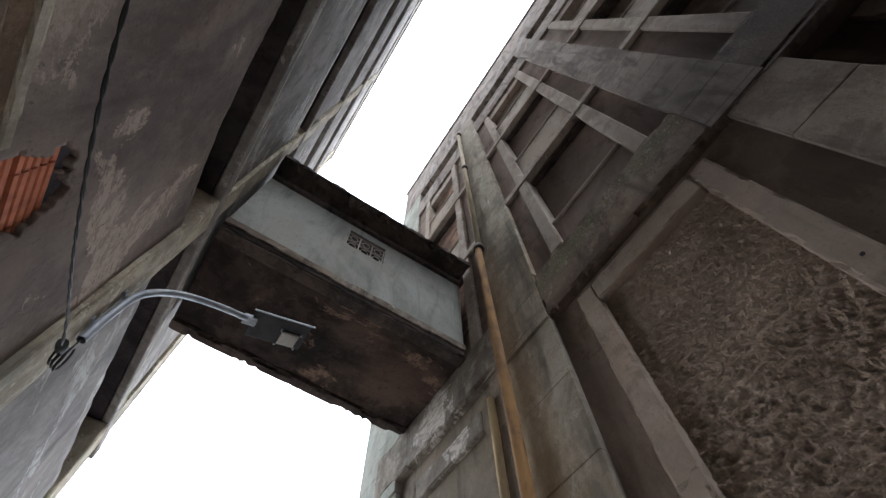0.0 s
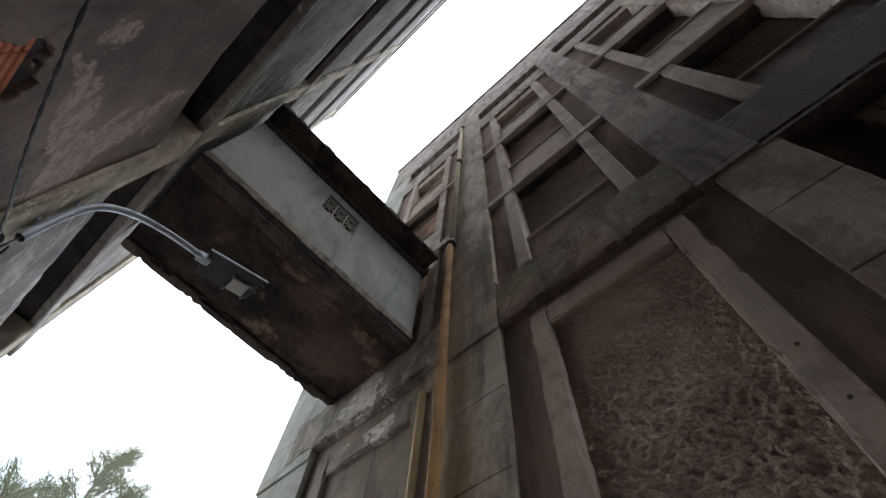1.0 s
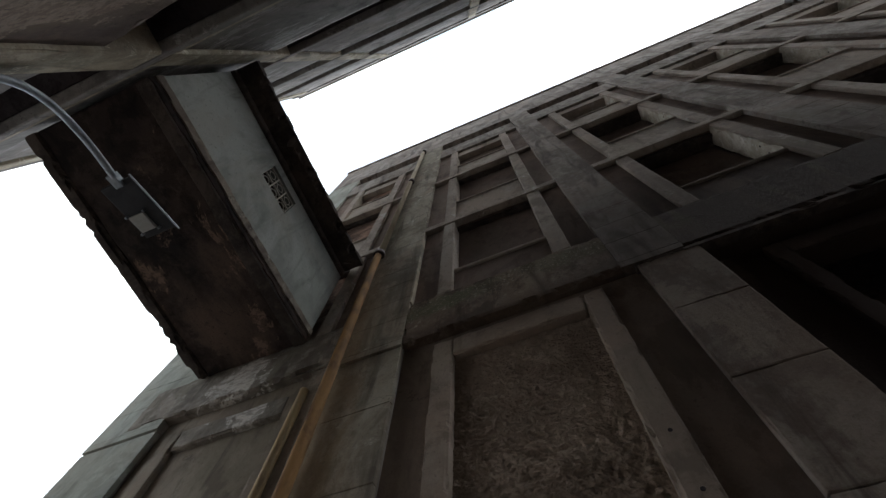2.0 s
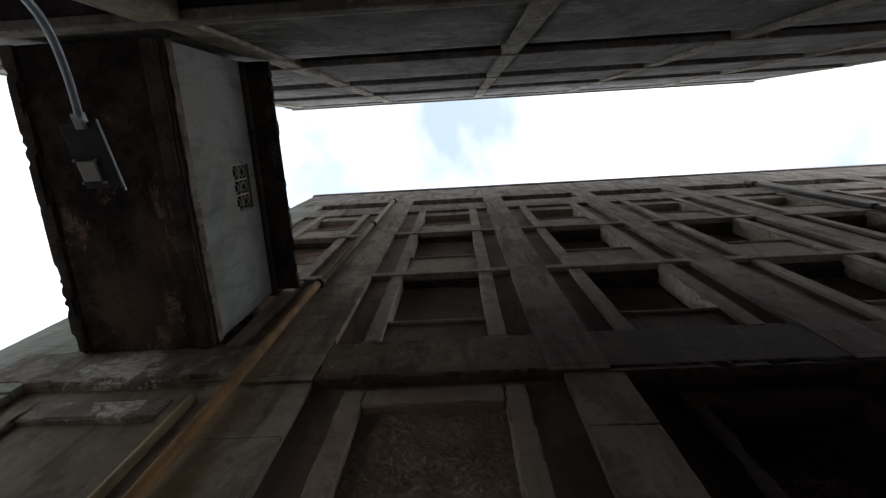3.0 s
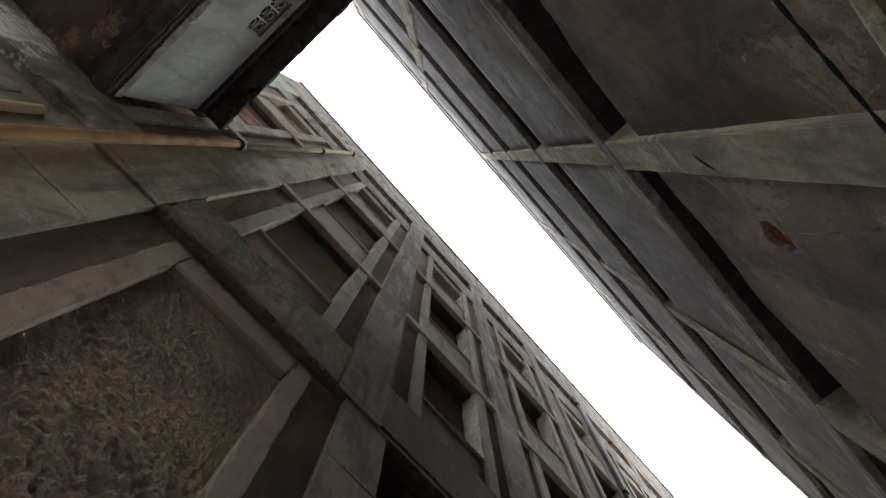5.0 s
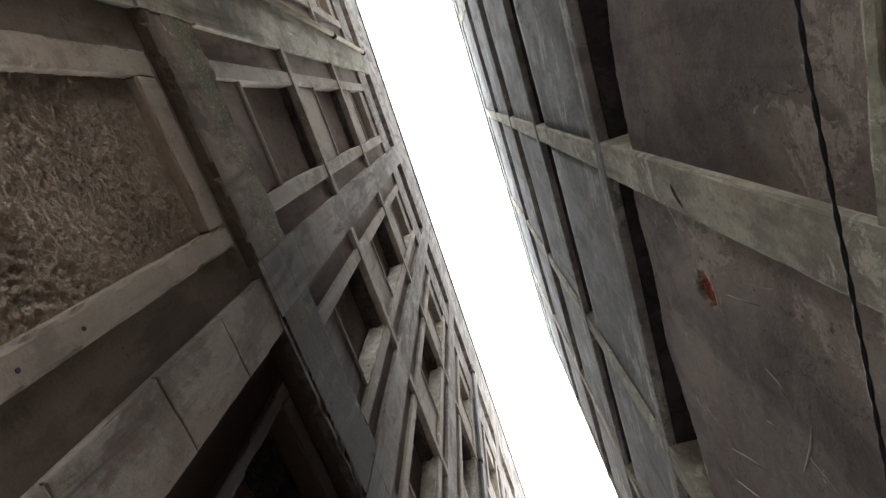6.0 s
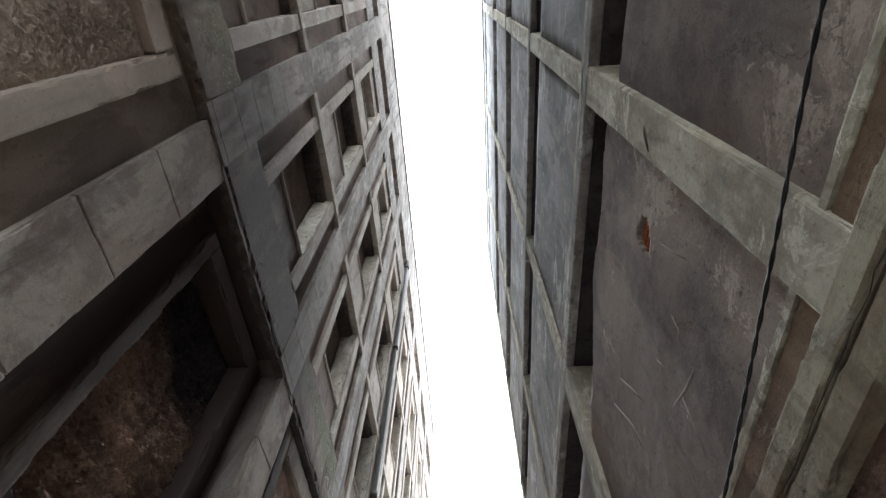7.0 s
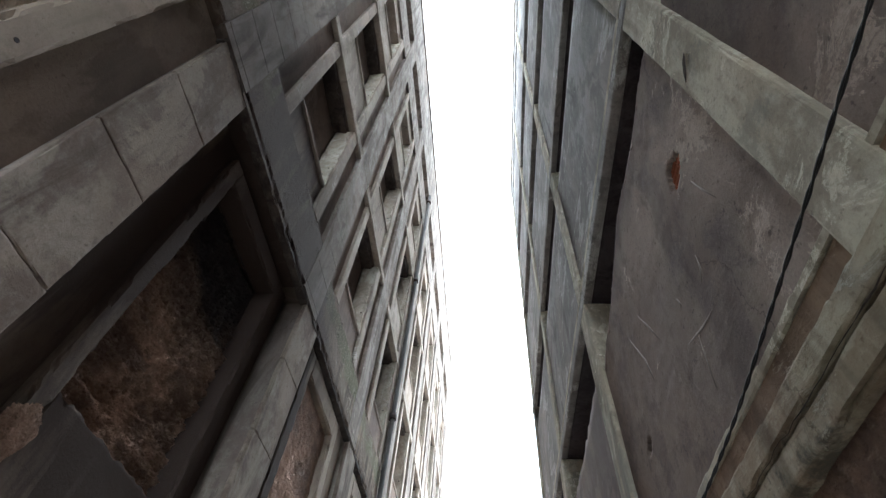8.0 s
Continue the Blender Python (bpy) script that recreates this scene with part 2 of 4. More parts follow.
M_WALLLOW = plaster("shaded_recess_render", (0.225, 0.176, 0.140), (0.158, 0.122, 0.098), (0.295, 0.240, 0.195), soot=0.52, peel=0.75, mottle=0.3, streak=0.6, soot_shade=((2.2, -2.65, 4.2), 1.75, 1.8))
M_PILLOW = plaster("shaded_cladding_render", (0.255, 0.218, 0.185), (0.140, 0.108, 0.090), (0.36, 0.325, 0.285), soot=0.49, peel=0.64, streak=0.8, per_piece=0.12, patch=2.0, soot_shade=((2.1, -2.0, 5.2), 1.15, 0.6))
M_END = plaster("grey_green_render", (0.37, 0.385, 0.345), (0.25, 0.255, 0.22), (0.47, 0.485, 0.44), soot=0.54, peel=0.66, blotch=0.4, per_piece=0.1)
M_OLIVE = plaster("olive_grey_render", (0.265, 0.228, 0.182), (0.175, 0.146, 0.115), (0.36, 0.325, 0.27), soot=0.53, peel=0.66, mottle=0.4)
M_REVEAL = plaster("pale_plaster", (0.50, 0.465, 0.40), (0.33, 0.29, 0.24), (0.62, 0.59, 0.53), soot=0.55, peel=0.6, patch=4.0)
M_ROUGH = mortar("rough_mortar", (0.41, 0.325, 0.255), (0.29, 0.225, 0.175), (0.54, 0.445, 0.355), relief=1.3)
M_ROUGH2 = mortar("rough_brown_mortar", (0.42, 0.27, 0.20), (0.17, 0.115, 0.09), (0.74, 0.57, 0.45), soot_shade=((2.5, -2.4, 5.0), 0.92, 0.97), relief=1.9)
M_LEFT = plaster("grey_render", (0.272, 0.258, 0.246), (0.165, 0.149, 0.141), (0.43, 0.42, 0.39), soot=0.53, peel=0.565, patch=0.8, mottle=0.45, stretch=(1, 0.45, 1.4))
M_LEFTLOW = plaster("stained_render", (0.202, 0.160, 0.138), (0.126, 0.101, 0.093), (0.413, 0.334, 0.275), soot=0.56, peel=0.635, patch=0.75, streak=0.5, flakes=2.1, mottle=0.3, blotch=0.4, blooms=[((L_FACE, -1.62, 4.42), 0.3, 0.85, 0.07), ((L_FACE, -1.05, 4.2), 0.28, 0.85, 0.1), ((L_FACE, -1.0, 3.75), 0.26, 0.85, 0.1), ((L_FACE, -1.08, 3.2), 0.26, 0.8, 0.08), ((L_FACE, -2.05, 4.72), 0.24, 0.7, 0.06), ((L_FACE, -2.3, 4.65), 0.2, 0.45, 0.05), ((L_FACE, -1.3, 3.85), 0.2, 0.4, 0.03), ((L_FACE, 1.4, 3.62), 0.2, 0.35, 0.2), ((L_FACE, 1.78, 3.95), 0.36, 0.4, 0.2), ((L_FACE, 0.95, 3.62), 0.1, 0.3, 0.22), ((L_FACE, 0.74, 3.17), 0.07, 0.3, 0.2), ((L_FACE, 1.72, 4.5), 0.2, 0.35, 0.17), ((L_FACE, 0.65, 4.45), 0.12, 0.3, 0.17), ((L_FACE, 0.62, 2.95), 0.12, 0.4, 0.15), ((L_FACE, -0.1, 2.98), 0.24, 0.65, 0.12), ((L_FACE, 0.45, 3.05), 0.26, 0.6, 0.12), ((L_FACE, -0.42, 3.3), 0.2, 0.55, 0.08)])
M_RIB = plaster("pale_concrete", (0.45, 0.405, 0.32), (0.26, 0.225, 0.175), (0.57, 0.525, 0.42), soot=0.48, peel=0.575, patch=1.8, flakes=3.6, mottle=0.8, blotch=0.6, mould_tint=(0.18, 0.175, 0.15))
M_BASE = plaster("mouldy_concrete", (0.40, 0.35, 0.265), (0.20, 0.145, 0.10), (0.54, 0.495, 0.395), soot=0.46, peel=0.60, patch=2.6, streak=0.5, flakes=5.0, mottle=0.9, stretch=(1, 0.4, 1.7), spread=(1, 0.4, 1.8), bump=1.0, blotch=0.95, mould_tint=(0.10, 0.092, 0.072))
M_BAND = plaster("rusty_brown_stain", (0.215, 0.145, 0.098), (0.135, 0.09, 0.062), (0.36, 0.29, 0.215), soot=0.5, peel=0.60, patch=2.2, flakes=5.0, stretch=(1, 0.4, 1.6), bump=0.8)
M_BRIDGE = plaster("bridge_render", (0.31, 0.318, 0.302), (0.215, 0.222, 0.208), (0.39, 0.395, 0.37), soot=0.50, peel=0.85, streak=0.55, bump=0.2, mottle=0.3, blotch=0.12, cracks=0.2)
M_SOFFIT = plaster("stained_soffit", (0.060, 0.046, 0.041), (0.024, 0.021, 0.022), (0.215, 0.15, 0.115), soot=0.46, peel=0.60, patch=1.5, streak=0.6, flakes=1.3, spread=(0.7, 1.5, 1), mottle=0.35, swirl=0.15, stretch=(0.6, 1.3, 1), blooms=[((1.6, 3.25, 5.96), 0.45, 0.75, 0.05), ((0.95, 2.9, 5.96), 0.22, 0.5, 0.10), ((0.0, 3.0, 5.96), 0.2, 0.25, 0.10), ((0.9, 3.6, 5.96), 0.2, 0.25, 0.08)])
M_DARK = plaster("dark_edge_render", (0.10, 0.082, 0.074), (0.047, 0.040, 0.038), (0.21, 0.172, 0.150), soot=0.5, peel=0.68, bump=0.8)
M_LIP = plaster("worn_edge_render", (0.25, 0.215, 0.18), (0.13, 0.105, 0.09), (0.40, 0.37, 0.32), soot=0.47, peel=0.60, patch=2.5, flakes=4.0, bump=0.9)
# Next two: the dimness of rooms and slots is painted into the colour.
M_VOID = plaster("shaded_interior", (0.077, 0.065, 0.070), (0.042, 0.036, 0.039), (0.119, 0.100, 0.105), soot=0.5, peel=0.7)
M_CEILING = plaster("shaded_ceiling", (0.196, 0.152, 0.132), (0.119, 0.092, 0.083), (0.289, 0.231, 0.198), soot=0.55, peel=0.7)
M_BLOCK = plaster("grey_brown_render", (0.185, 0.142, 0.122), (0.13, 0.10, 0.086), (0.25, 0.20, 0.175), soot=0.6, peel=0.75)
M_INSIDE = plaster("interior_render", (0.325, 0.244, 0.200), (0.213, 0.163, 0.135), (0.413, 0.338, 0.281), soot=0.6, peel=0.75)
M_SCRATCH = simple("scraped_render", (0.245, 0.208, 0.185), 0.95, worn=(0.18, 0.148, 0.13), scale=30)
M_BRICK = simple("terracotta", (0.50, 0.17, 0.09), 0.85, worn=(0.36, 0.12, 0.07), scale=20, bump=0.4)
M_PIPE = simple("ochre_pipe", (0.275, 0.155, 0.062), 0.85, worn=(0.14, 0.082, 0.045), scale=7)
M_PIPE_UP = simple("pale_ochre_pipe", (0.36, 0.31, 0.22), 0.85, worn=(0.25, 0.20, 0.14), scale=5)
M_PIPE_GREY = simple("grey_pipe", (0.105, 0.10, 0.10), 0.85, worn=(0.07, 0.066, 0.064), scale=5)
M_CONDUIT = simple("faded_ochre_conduit", (0.36, 0.27, 0.14), 0.75, worn=(0.24, 0.175, 0.10), scale=6)
M_COLLAR = simple("rusty_collar", (0.06, 0.045, 0.04), 0.7)
M_STEEL = simple("galvanised_steel", (0.30, 0.33, 0.36), 0.58, 0.45, worn=(0.20, 0.22, 0.245), scale=14)
M_LED = simple("dark_lamp_housing", (0.035, 0.036, 0.042), 0.65, 0.1)
M_LENS = simple("lamp_lens", (0.33, 0.33, 0.31), 0.5, worn=(0.38, 0.38, 0.36), scale=30)
M_WIRE = simple("black_cable", (0.018, 0.018, 0.018), 0.55)
M_COBOGO = simple("vent_block_concrete", (0.50, 0.47, 0.42), 0.9, worn=(0.36, 0.33, 0.28), scale=25)
M_BARK = simple("bark", (0.16, 0.12, 0.09), 0.9)
M_LEAF = simple("needle_foliage", (0.13, 0.15, 0.095), 0.7, worn=(0.19, 0.20, 0.13), scale=1.2)
M_GROUND = plaster("alley_paving", (0.36, 0.33, 0.30), (0.26, 0.235, 0.21), (0.45, 0.42, 0.39), peel=0.7)
M_ROOF = simple("roofing_felt", (0.11, 0.10, 0.10), 0.9)


# ---- mesh helpers ----
def steps(a, b, size, edge):
    """Cuts along one side of a block: a narrow strip at each end for the worn edge, then even steps."""
    n = max(1, int(round((b - a) / size)))
    inner = [a + (b - a) * i / n for i in range(1, n)]
    if b - a < 3 * edge:
        return [a] + inner + [b]
    inner = [v for v in inner if a + 1.5 * edge < v < b - 1.5 * edge]
    return [a, a + edge] + inner + [b - edge, b]


def block(bm, x0, x1, y0, y1, z0, z1, size=0.6, edge=0.012, wear=0.5, chip=0.0, seed=0.0):
    """A block with softly broken edges. chip: how deep bites out of the edges go."""
    xs, ys, zs = steps(x0, x1, size, edge), steps(y0, y1, size, edge), steps(z0, z1, size, edge)
    nx, ny, nz = len(xs), len(ys), len(zs)
    made = {}

    def vert(i, j, k):
        key = (i, j, k)
        if key not in made:
            p = Vector((xs[i], ys[j], zs[k]))
            sides = [(-1 if a == 0 else 1 if a == n - 1 else 0) for a, n in ((i, nx), (j, ny), (k, nz))]
            if sum(1 for s in sides if s) >= 2:
                bite = edge * wear * 0.6
                if chip:
                    r = noise.noise(p * 5.0 + Vector((seed, 0, 0))) + 0.6 * noise.noise(p * 17.0)
                    bite += chip * max(0.0, r)
                p -= Vector(sides) * bite
            made[key] = bm.verts.new(p)
        return made[key]

    for i in range(nx - 1):
        for j in range(ny - 1):
            bm.faces.new((vert(i, j, 0), vert(i, j + 1, 0), vert(i + 1, j + 1, 0), vert(i + 1, j, 0)))
            bm.faces.new((vert(i, j, nz - 1), vert(i + 1, j, nz - 1), vert(i + 1, j + 1, nz - 1), vert(i, j + 1, nz - 1)))
    for i in range(nx - 1):
        for k in range(nz - 1):
            bm.faces.new((vert(i, 0, k), vert(i + 1, 0, k), vert(i + 1, 0, k + 1), vert(i, 0, k + 1)))
            bm.faces.new((vert(i, ny - 1, k), vert(i, ny - 1, k + 1), vert(i + 1, ny - 1, k + 1), vert(i + 1, ny - 1, k)))
    for j in range(ny - 1):
        for k in range(nz - 1):
            bm.faces.new((vert(0, j, k), vert(0, j, k + 1), vert(0, j + 1, k + 1), vert(0, j + 1, k)))
            bm.faces.new((vert(nx - 1, j, k), vert(nx - 1, j + 1, k), vert(nx - 1, j + 1, k + 1), vert(nx - 1, j, k + 1)))
    return bm


def B(*args, **kw):
    return block(bmesh.new(), *args, **kw)


def part(name, bm, material, parent, label=""):
    me = bpy.data.meshes.new(name)
    bmesh.ops.recalc_face_normals(bm, faces=bm.faces[:])
    bm.to_mesh(me)
    bm.free()
    me.materials.append(material)
    ob = new(name, me)
    ob.parent = parent
    if label:
        ob["label"] = label
    return ob


def thing(name, label, category, group="", kind=""):
    return tagged(new(name), label, category, group, kind)


def tube(bm, path, radius, sides=14, cap=True):
    """A round bar along a list of points."""
    rings = []
    up = Vector((0.13, 0.31, 0.94))
    for n, p in enumerate(path):
        d = (path[min(n + 1, len(path) - 1)] - path[max(n - 1, 0)]).normalized()
        a = d.cross(up).normalized()
        b = d.cross(a)
        r = radius[n] if isinstance(radius, (list, tuple)) else radius
        rings.append([bm.verts.new(p + (a * math.cos(2 * math.pi * s / sides) + b * math.sin(2 * math.pi * s / sides)) * r) for s in range(sides)])
    for r0, r1 in zip(rings, rings[1:]):
        for s in range(sides):
            f = bm.faces.new((r0[s], r0[(s + 1) % sides], r1[(s + 1) % sides], r1[s]))
            f.smooth = True
    if cap:
        bm.faces.new(rings[0][::-1])
        bm.faces.new(rings[-1])
    return bm


def sheet(y0, y1, z0, z1, x, facing, step, relief, holes=(), thick=0.05, ragged_top=0.0, ragged_bottom=0.0, deep=None, top=None, smooth=True):
    """An upright slab in the plane x with uneven face, ragged holes with rims, and optional broken edges.
    facing: +1 if its face looks to +x. holes: (y, z, half width, half height, slant)."""
    bm = bmesh.new()
    ny, nz = max(2, int((y1 - y0) / step)), max(2, int((z1 - z0) / step))
    grid = []
    for j in range(ny + 1):
        row = []
        for k in range(nz + 1):
            y = y0 + (y1 - y0) * j / ny
            z = z0 + ((top(y) if top else z1) - z0) * k / nz
            p = Vector((0, y, z))
            d = relief * (noise.noise(p * 1.3) + 0.5 * noise.noise(p * 4.1) + 0.25 * noise.noise(p * 11.0))
            if deep:
                d += deep(y, z)
            if k == nz and ragged_top:
                z -= ragged_top * abs(noise.noise(Vector((3.1, y * 3.0, 0))) + 0.6 * noise.noise(Vector((1.7, y * 11.0, 0))))
            if k == 0 and ragged_bottom:
                z += ragged_bottom * abs(noise.noise(Vector((5.1, y * 4.0, 0))) + 0.6 * noise.noise(Vector((2.7, y * 13.0, 0))))
            row.append(bm.verts.new((x + facing * d, y, z)))
        grid.append(row)
    for j in range(ny):
        for k in range(nz):
            cy, cz = y0 + (y1 - y0) * (j + 0.5) / ny, 0.0
            cz = z0 + ((top(cy) if top else z1) - z0) * (k + 0.5) / nz
            out = False
            for hy, hz, hw, hh, slant, square in holes:
                u, v = cy - hy - slant * (cz - hz), cz - hz
                r = (abs(u / hw) ** square + abs(v / hh) ** square) ** (1 / square) + 0.2 * noise.noise(Vector((u * 11, v * 11, hy))) + 0.12 * noise.noise(Vector((u * 31, v * 31, hy)))
                out = out or r < 1
            if not out:
                f = bm.faces.new((grid[j][k], grid[j + 1][k], grid[j + 1][k + 1], grid[j][k + 1]))
                f.smooth = smooth
    loose = [v for v in bm.verts if not v.link_faces]
    for v in loose:
        bm.verts.remove(v)
    rim = [e for e in bm.edges if e.is_boundary]
    res = bmesh.ops.extrude_edge_only(bm, edges=rim)
    for v in [g for g in res["geom"] if isinstance(g, bmesh.types.BMVert)]:
        v.co.x -= facing * thick
    return bm


# ---- plan ----
F = 2.10             # face of the pilasters
PITCH, BAYW = 2.48, 1.97
BAY0 = (4.02, 2.05)
BAYS = [BAY0] + [(1.40 - PITCH * n, 1.40 - PITCH * n - BAYW) for n in range(8)]
R_END_N, R_END_S = 4.95, 1.40 - PITCH * 8 + 0.0
Z_BEAM, Z_BASE = 5.28, 6.03
Z_BARS = (8.18, 10.95)
Z_TOP, Z_SLOT0, Z_SLOT1, Z_ROOF = 13.62, 14.62, 15.45, 17.95
SILLS = (6.57, 9.27, 12.02)
REC = 0.065          # how far the bays lie back
L = -0.784           # face of the ribs of the grey building
L_PANEL = L - 0.045

# ---- ground ----
# Out of view; kept pale so it bounces light onto the lower walls.
gbm = bmesh.new()
gv = [gbm.verts.new(p) for p in ((-900, -900, 0), (900, -900, 0), (900, 900, 0), (-900, 900, 0))]
gbm.faces.new(gv)
ground = part("ground", gbm, M_GROUND, None)
tagged(ground, "worn grey paving of a narrow alley", "ground", kind="structure")

# ---- the framed concrete building ----
right = thing("concrete_building", "weathered grey concrete block with pilasters, sunshade bars and walled-up windows", "building")
right.location = (0, 0, 0)


def window_bay(n, y_hi, y_lo):
    """One bay: brown flank walls, and on each storey two jambs, a sill and an apron, under a sunshade bar."""
    w = BAYW
    yl = y_hi - 0.30 if n else y_hi - 0.36     # inner end of the flank on the high side
    jl, jr = 0.165, 0.18
    yr = y_hi - 1.53 if n else y_hi - 1.50     # opening's low side
    yo = yl - jl
    tops = (Z_BARS[0], Z_BARS[1], Z_TOP)
    starts = (Z_BASE, Z_BARS[0] + 0.155, Z_BARS[1] + 0.155)
    for s in range(3):
        z0, z1, sill = starts[s], tops[s], SILLS[s]
        part("flank_wall", B(F + REC, F + REC + 0.12, yl - 0.02, y_hi + 0.02, z0 - 0.2, z1 + 0.2, size=1.5), M_SIDE, right)
        part("flank_wall", B(F + REC, F + REC + 0.12, y_lo - 0.02, yr - jr + 0.02, z0 - 0.2, z1 + 0.2, size=1.5), M_SIDE, right)
        win = new("window")
        win.parent = right
        win["label"] = "walled-up window opening with thick concrete jambs"
        head = z1 - (0.0 if s < 2 else 0.42)
        part("jamb", B(F + 0.012, F + 0.30, yo, yl, z0, z1, size=0.35, chip=0.012, seed=n + s), M_FRAME, win)
        part("jamb", B(F + 0.012, F + 0.30, yr - jr, yr, z0, z1, size=0.35, chip=0.012, seed=n + s + 3), M_FRAME, win)
        part("apron", B(F + 0.055, F + 0.28, yr, yo, z0, sill - 0.05, size=0.8), M_SIDE if s == 0 else M_FRAME, win)
        part("sill", B(F + 0.03, F + 0.29, yr, yo, sill - 0.05, sill, size=0.3, chip=0.012, seed=n), M_FRAME, win)
        if n > 1:
            part("reveal", B(F + 0.035, F + 0.295, yr - 0.002, yr + 0.014, sill, z1 - 0.01, size=0.04, edge=0.02, wear=0.2, chip=0.06, seed=n * 2.3 + s), M_REVEAL, win, "broken pale plaster on the reveal")
            # Raised dark discs: the shade inside each bolt hole is only their colour.
            for q in range(3):
                at = Vector((F + 0.10 + 0.05 * (q % 2), yr + 0.012, sill + 0.12 + 0.16 * q))
                part("bolt_hole", tube(bmesh.new(), [at, at + Vector((0, 0.005, 0))], 0.014 + 0.004 * (q == 1), 8), M_DARK, win)
        deep = 0.19 if n < 2 else 0.31
        part("blocking", sheet(yr - 0.03, yo + 0.03, sill - 0.1, z1 + 0.05, F + deep, -1, 0.06, 0.006, thick=0.03), M_BLOCK if n else M_ROUGH2, win, "brown rendered panel blocking the opening")
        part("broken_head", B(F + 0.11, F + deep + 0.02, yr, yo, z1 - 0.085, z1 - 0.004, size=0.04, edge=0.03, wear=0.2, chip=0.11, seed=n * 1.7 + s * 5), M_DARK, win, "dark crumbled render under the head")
        if s == 2:
            part("window_head", B(F + 0.06, F + 0.28, yr, yo, head, z1, size=0.8), M_FRAME, win)
        if s < 2:
            part("sunshade_bar", B(F - 0.008, F + 0.10, y_lo + 0.004, y_hi - 0.004, z1, z1 + 0.15, size=0.12, edge=0.014, wear=0.3, chip=0.02, seed=n * 3 + s), M_FRAME, right)
    part("parapet_recess", B(F + 0.16, F + 0.24, y_lo - 0.02, y_hi + 0.02, Z_SLOT0 - 0.1, Z_SLOT1 + 0.1, size=2), M_SIDE, right)
    part("top_beam", B(F + 0.006, F + 0.35, y_lo, y_hi, Z_TOP, Z_SLOT0, size=0.5, chip=0.008, seed=n), M_PIL, right)


for n, (y_hi, y_lo) in enumerate(BAYS):
    window_bay(n, y_hi, y_lo)
part("edge_strip", B(F - 0.006, F + 0.06, BAYS[1][0] - 0.02, BAYS[1][0] + 0.006, Z_BASE + 0.02, Z_BARS[0] - 0.02, size=0.1, edge=0.006, chip=0.012), M_RIB, right)

# pilasters between the bays, above the beam and below it
ends = [R_END_N] + [e for bay in BAYS for e in bay] + [R_END_S - 0.5]
PILASTERS = [(ends[i], ends[i + 1]) for i in range(0, len(ends) - 1, 2)]
pil_obs = []
for n, (y1, y0) in enumerate(PILASTERS):
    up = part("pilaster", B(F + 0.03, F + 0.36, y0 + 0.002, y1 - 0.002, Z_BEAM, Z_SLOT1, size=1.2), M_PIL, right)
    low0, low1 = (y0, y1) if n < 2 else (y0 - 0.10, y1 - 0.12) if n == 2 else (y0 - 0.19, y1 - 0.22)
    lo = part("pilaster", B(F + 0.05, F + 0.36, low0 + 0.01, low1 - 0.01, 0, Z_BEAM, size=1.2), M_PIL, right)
    pil_obs.append((up, lo, y0, y1, low0, low1))

part("parapet", B(F, F + 0.30, R_END_S - 0.5, R_END_N, Z_SLOT1, Z_ROOF - 0.22, size=0.7, chip=0.01), M_PIL, right)
part("coping", B(F - 0.035, F + 0.34, R_END_S - 0.5, R_END_N + 0.03, Z_ROOF - 0.22, Z_ROOF, size=0.4, chip=0.02), M_PIL, right)
for n, (y_hi, y_lo) in enumerate(BAYS[1:], 1):
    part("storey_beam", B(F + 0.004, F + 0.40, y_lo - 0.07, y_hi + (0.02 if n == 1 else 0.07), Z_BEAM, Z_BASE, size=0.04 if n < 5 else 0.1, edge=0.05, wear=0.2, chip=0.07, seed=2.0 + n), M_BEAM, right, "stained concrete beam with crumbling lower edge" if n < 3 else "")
part("storey_beam", B(F - 0.01, F + 0.40, BAY0[1] - 0.02, 4.52, Z_BEAM + 0.12, Z_BASE, size=0.045, edge=0.04, wear=0.25, chip=0.07, seed=7.0), M_BEAM_PAINT, right, "crumbling concrete beam with flaked white paint")
# Crumbled joint; its dark colour also draws the shadow line below the beam.
part("crumbled_joint", B(F + 0.006, F + 0.10, -8.3, -0.66, 5.24, 5.285, size=0.035, edge=0.015, wear=0.2, chip=0.035, seed=31), M_DARK, right, "crumbled joint and shadow line under the beam")
# shell behind: floors that show as ceilings, cross walls and end walls; unseen back wall and roof keep the sky out
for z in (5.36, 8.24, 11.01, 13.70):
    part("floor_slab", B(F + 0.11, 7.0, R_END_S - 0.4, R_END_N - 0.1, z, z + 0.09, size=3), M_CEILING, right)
part("back_wall", B(6.9, 7.1, R_END_S - 0.5, R_END_N, 0, Z_ROOF - 0.5, size=4), M_INSIDE, right)
part("roof", B(F + 0.3, 7.0, R_END_S - 0.4, R_END_N - 0.05, Z_SLOT1 + 0.6, Z_SLOT1 + 0.75, size=4), M_ROOF, right)
part("end_wall", B(F + 0.34, 7.0, R_END_N - 0.22, R_END_N - 0.004, 0, Z_ROOF - 0.3, size=2), M_PIL, right)
part("end_wall", B(F + 0.34, 7.0, R_END_S - 0.49, R_END_S - 0.3, 0, Z_ROOF - 0.3, size=2), M_PIL, right)
for y in (1.72, -5.62, -12.9):
    part("cross_wall", B(F + 0.36, 6.9, y - 0.07, y + 0.07, 0, 15.5, size=4), M_INSIDE, right)


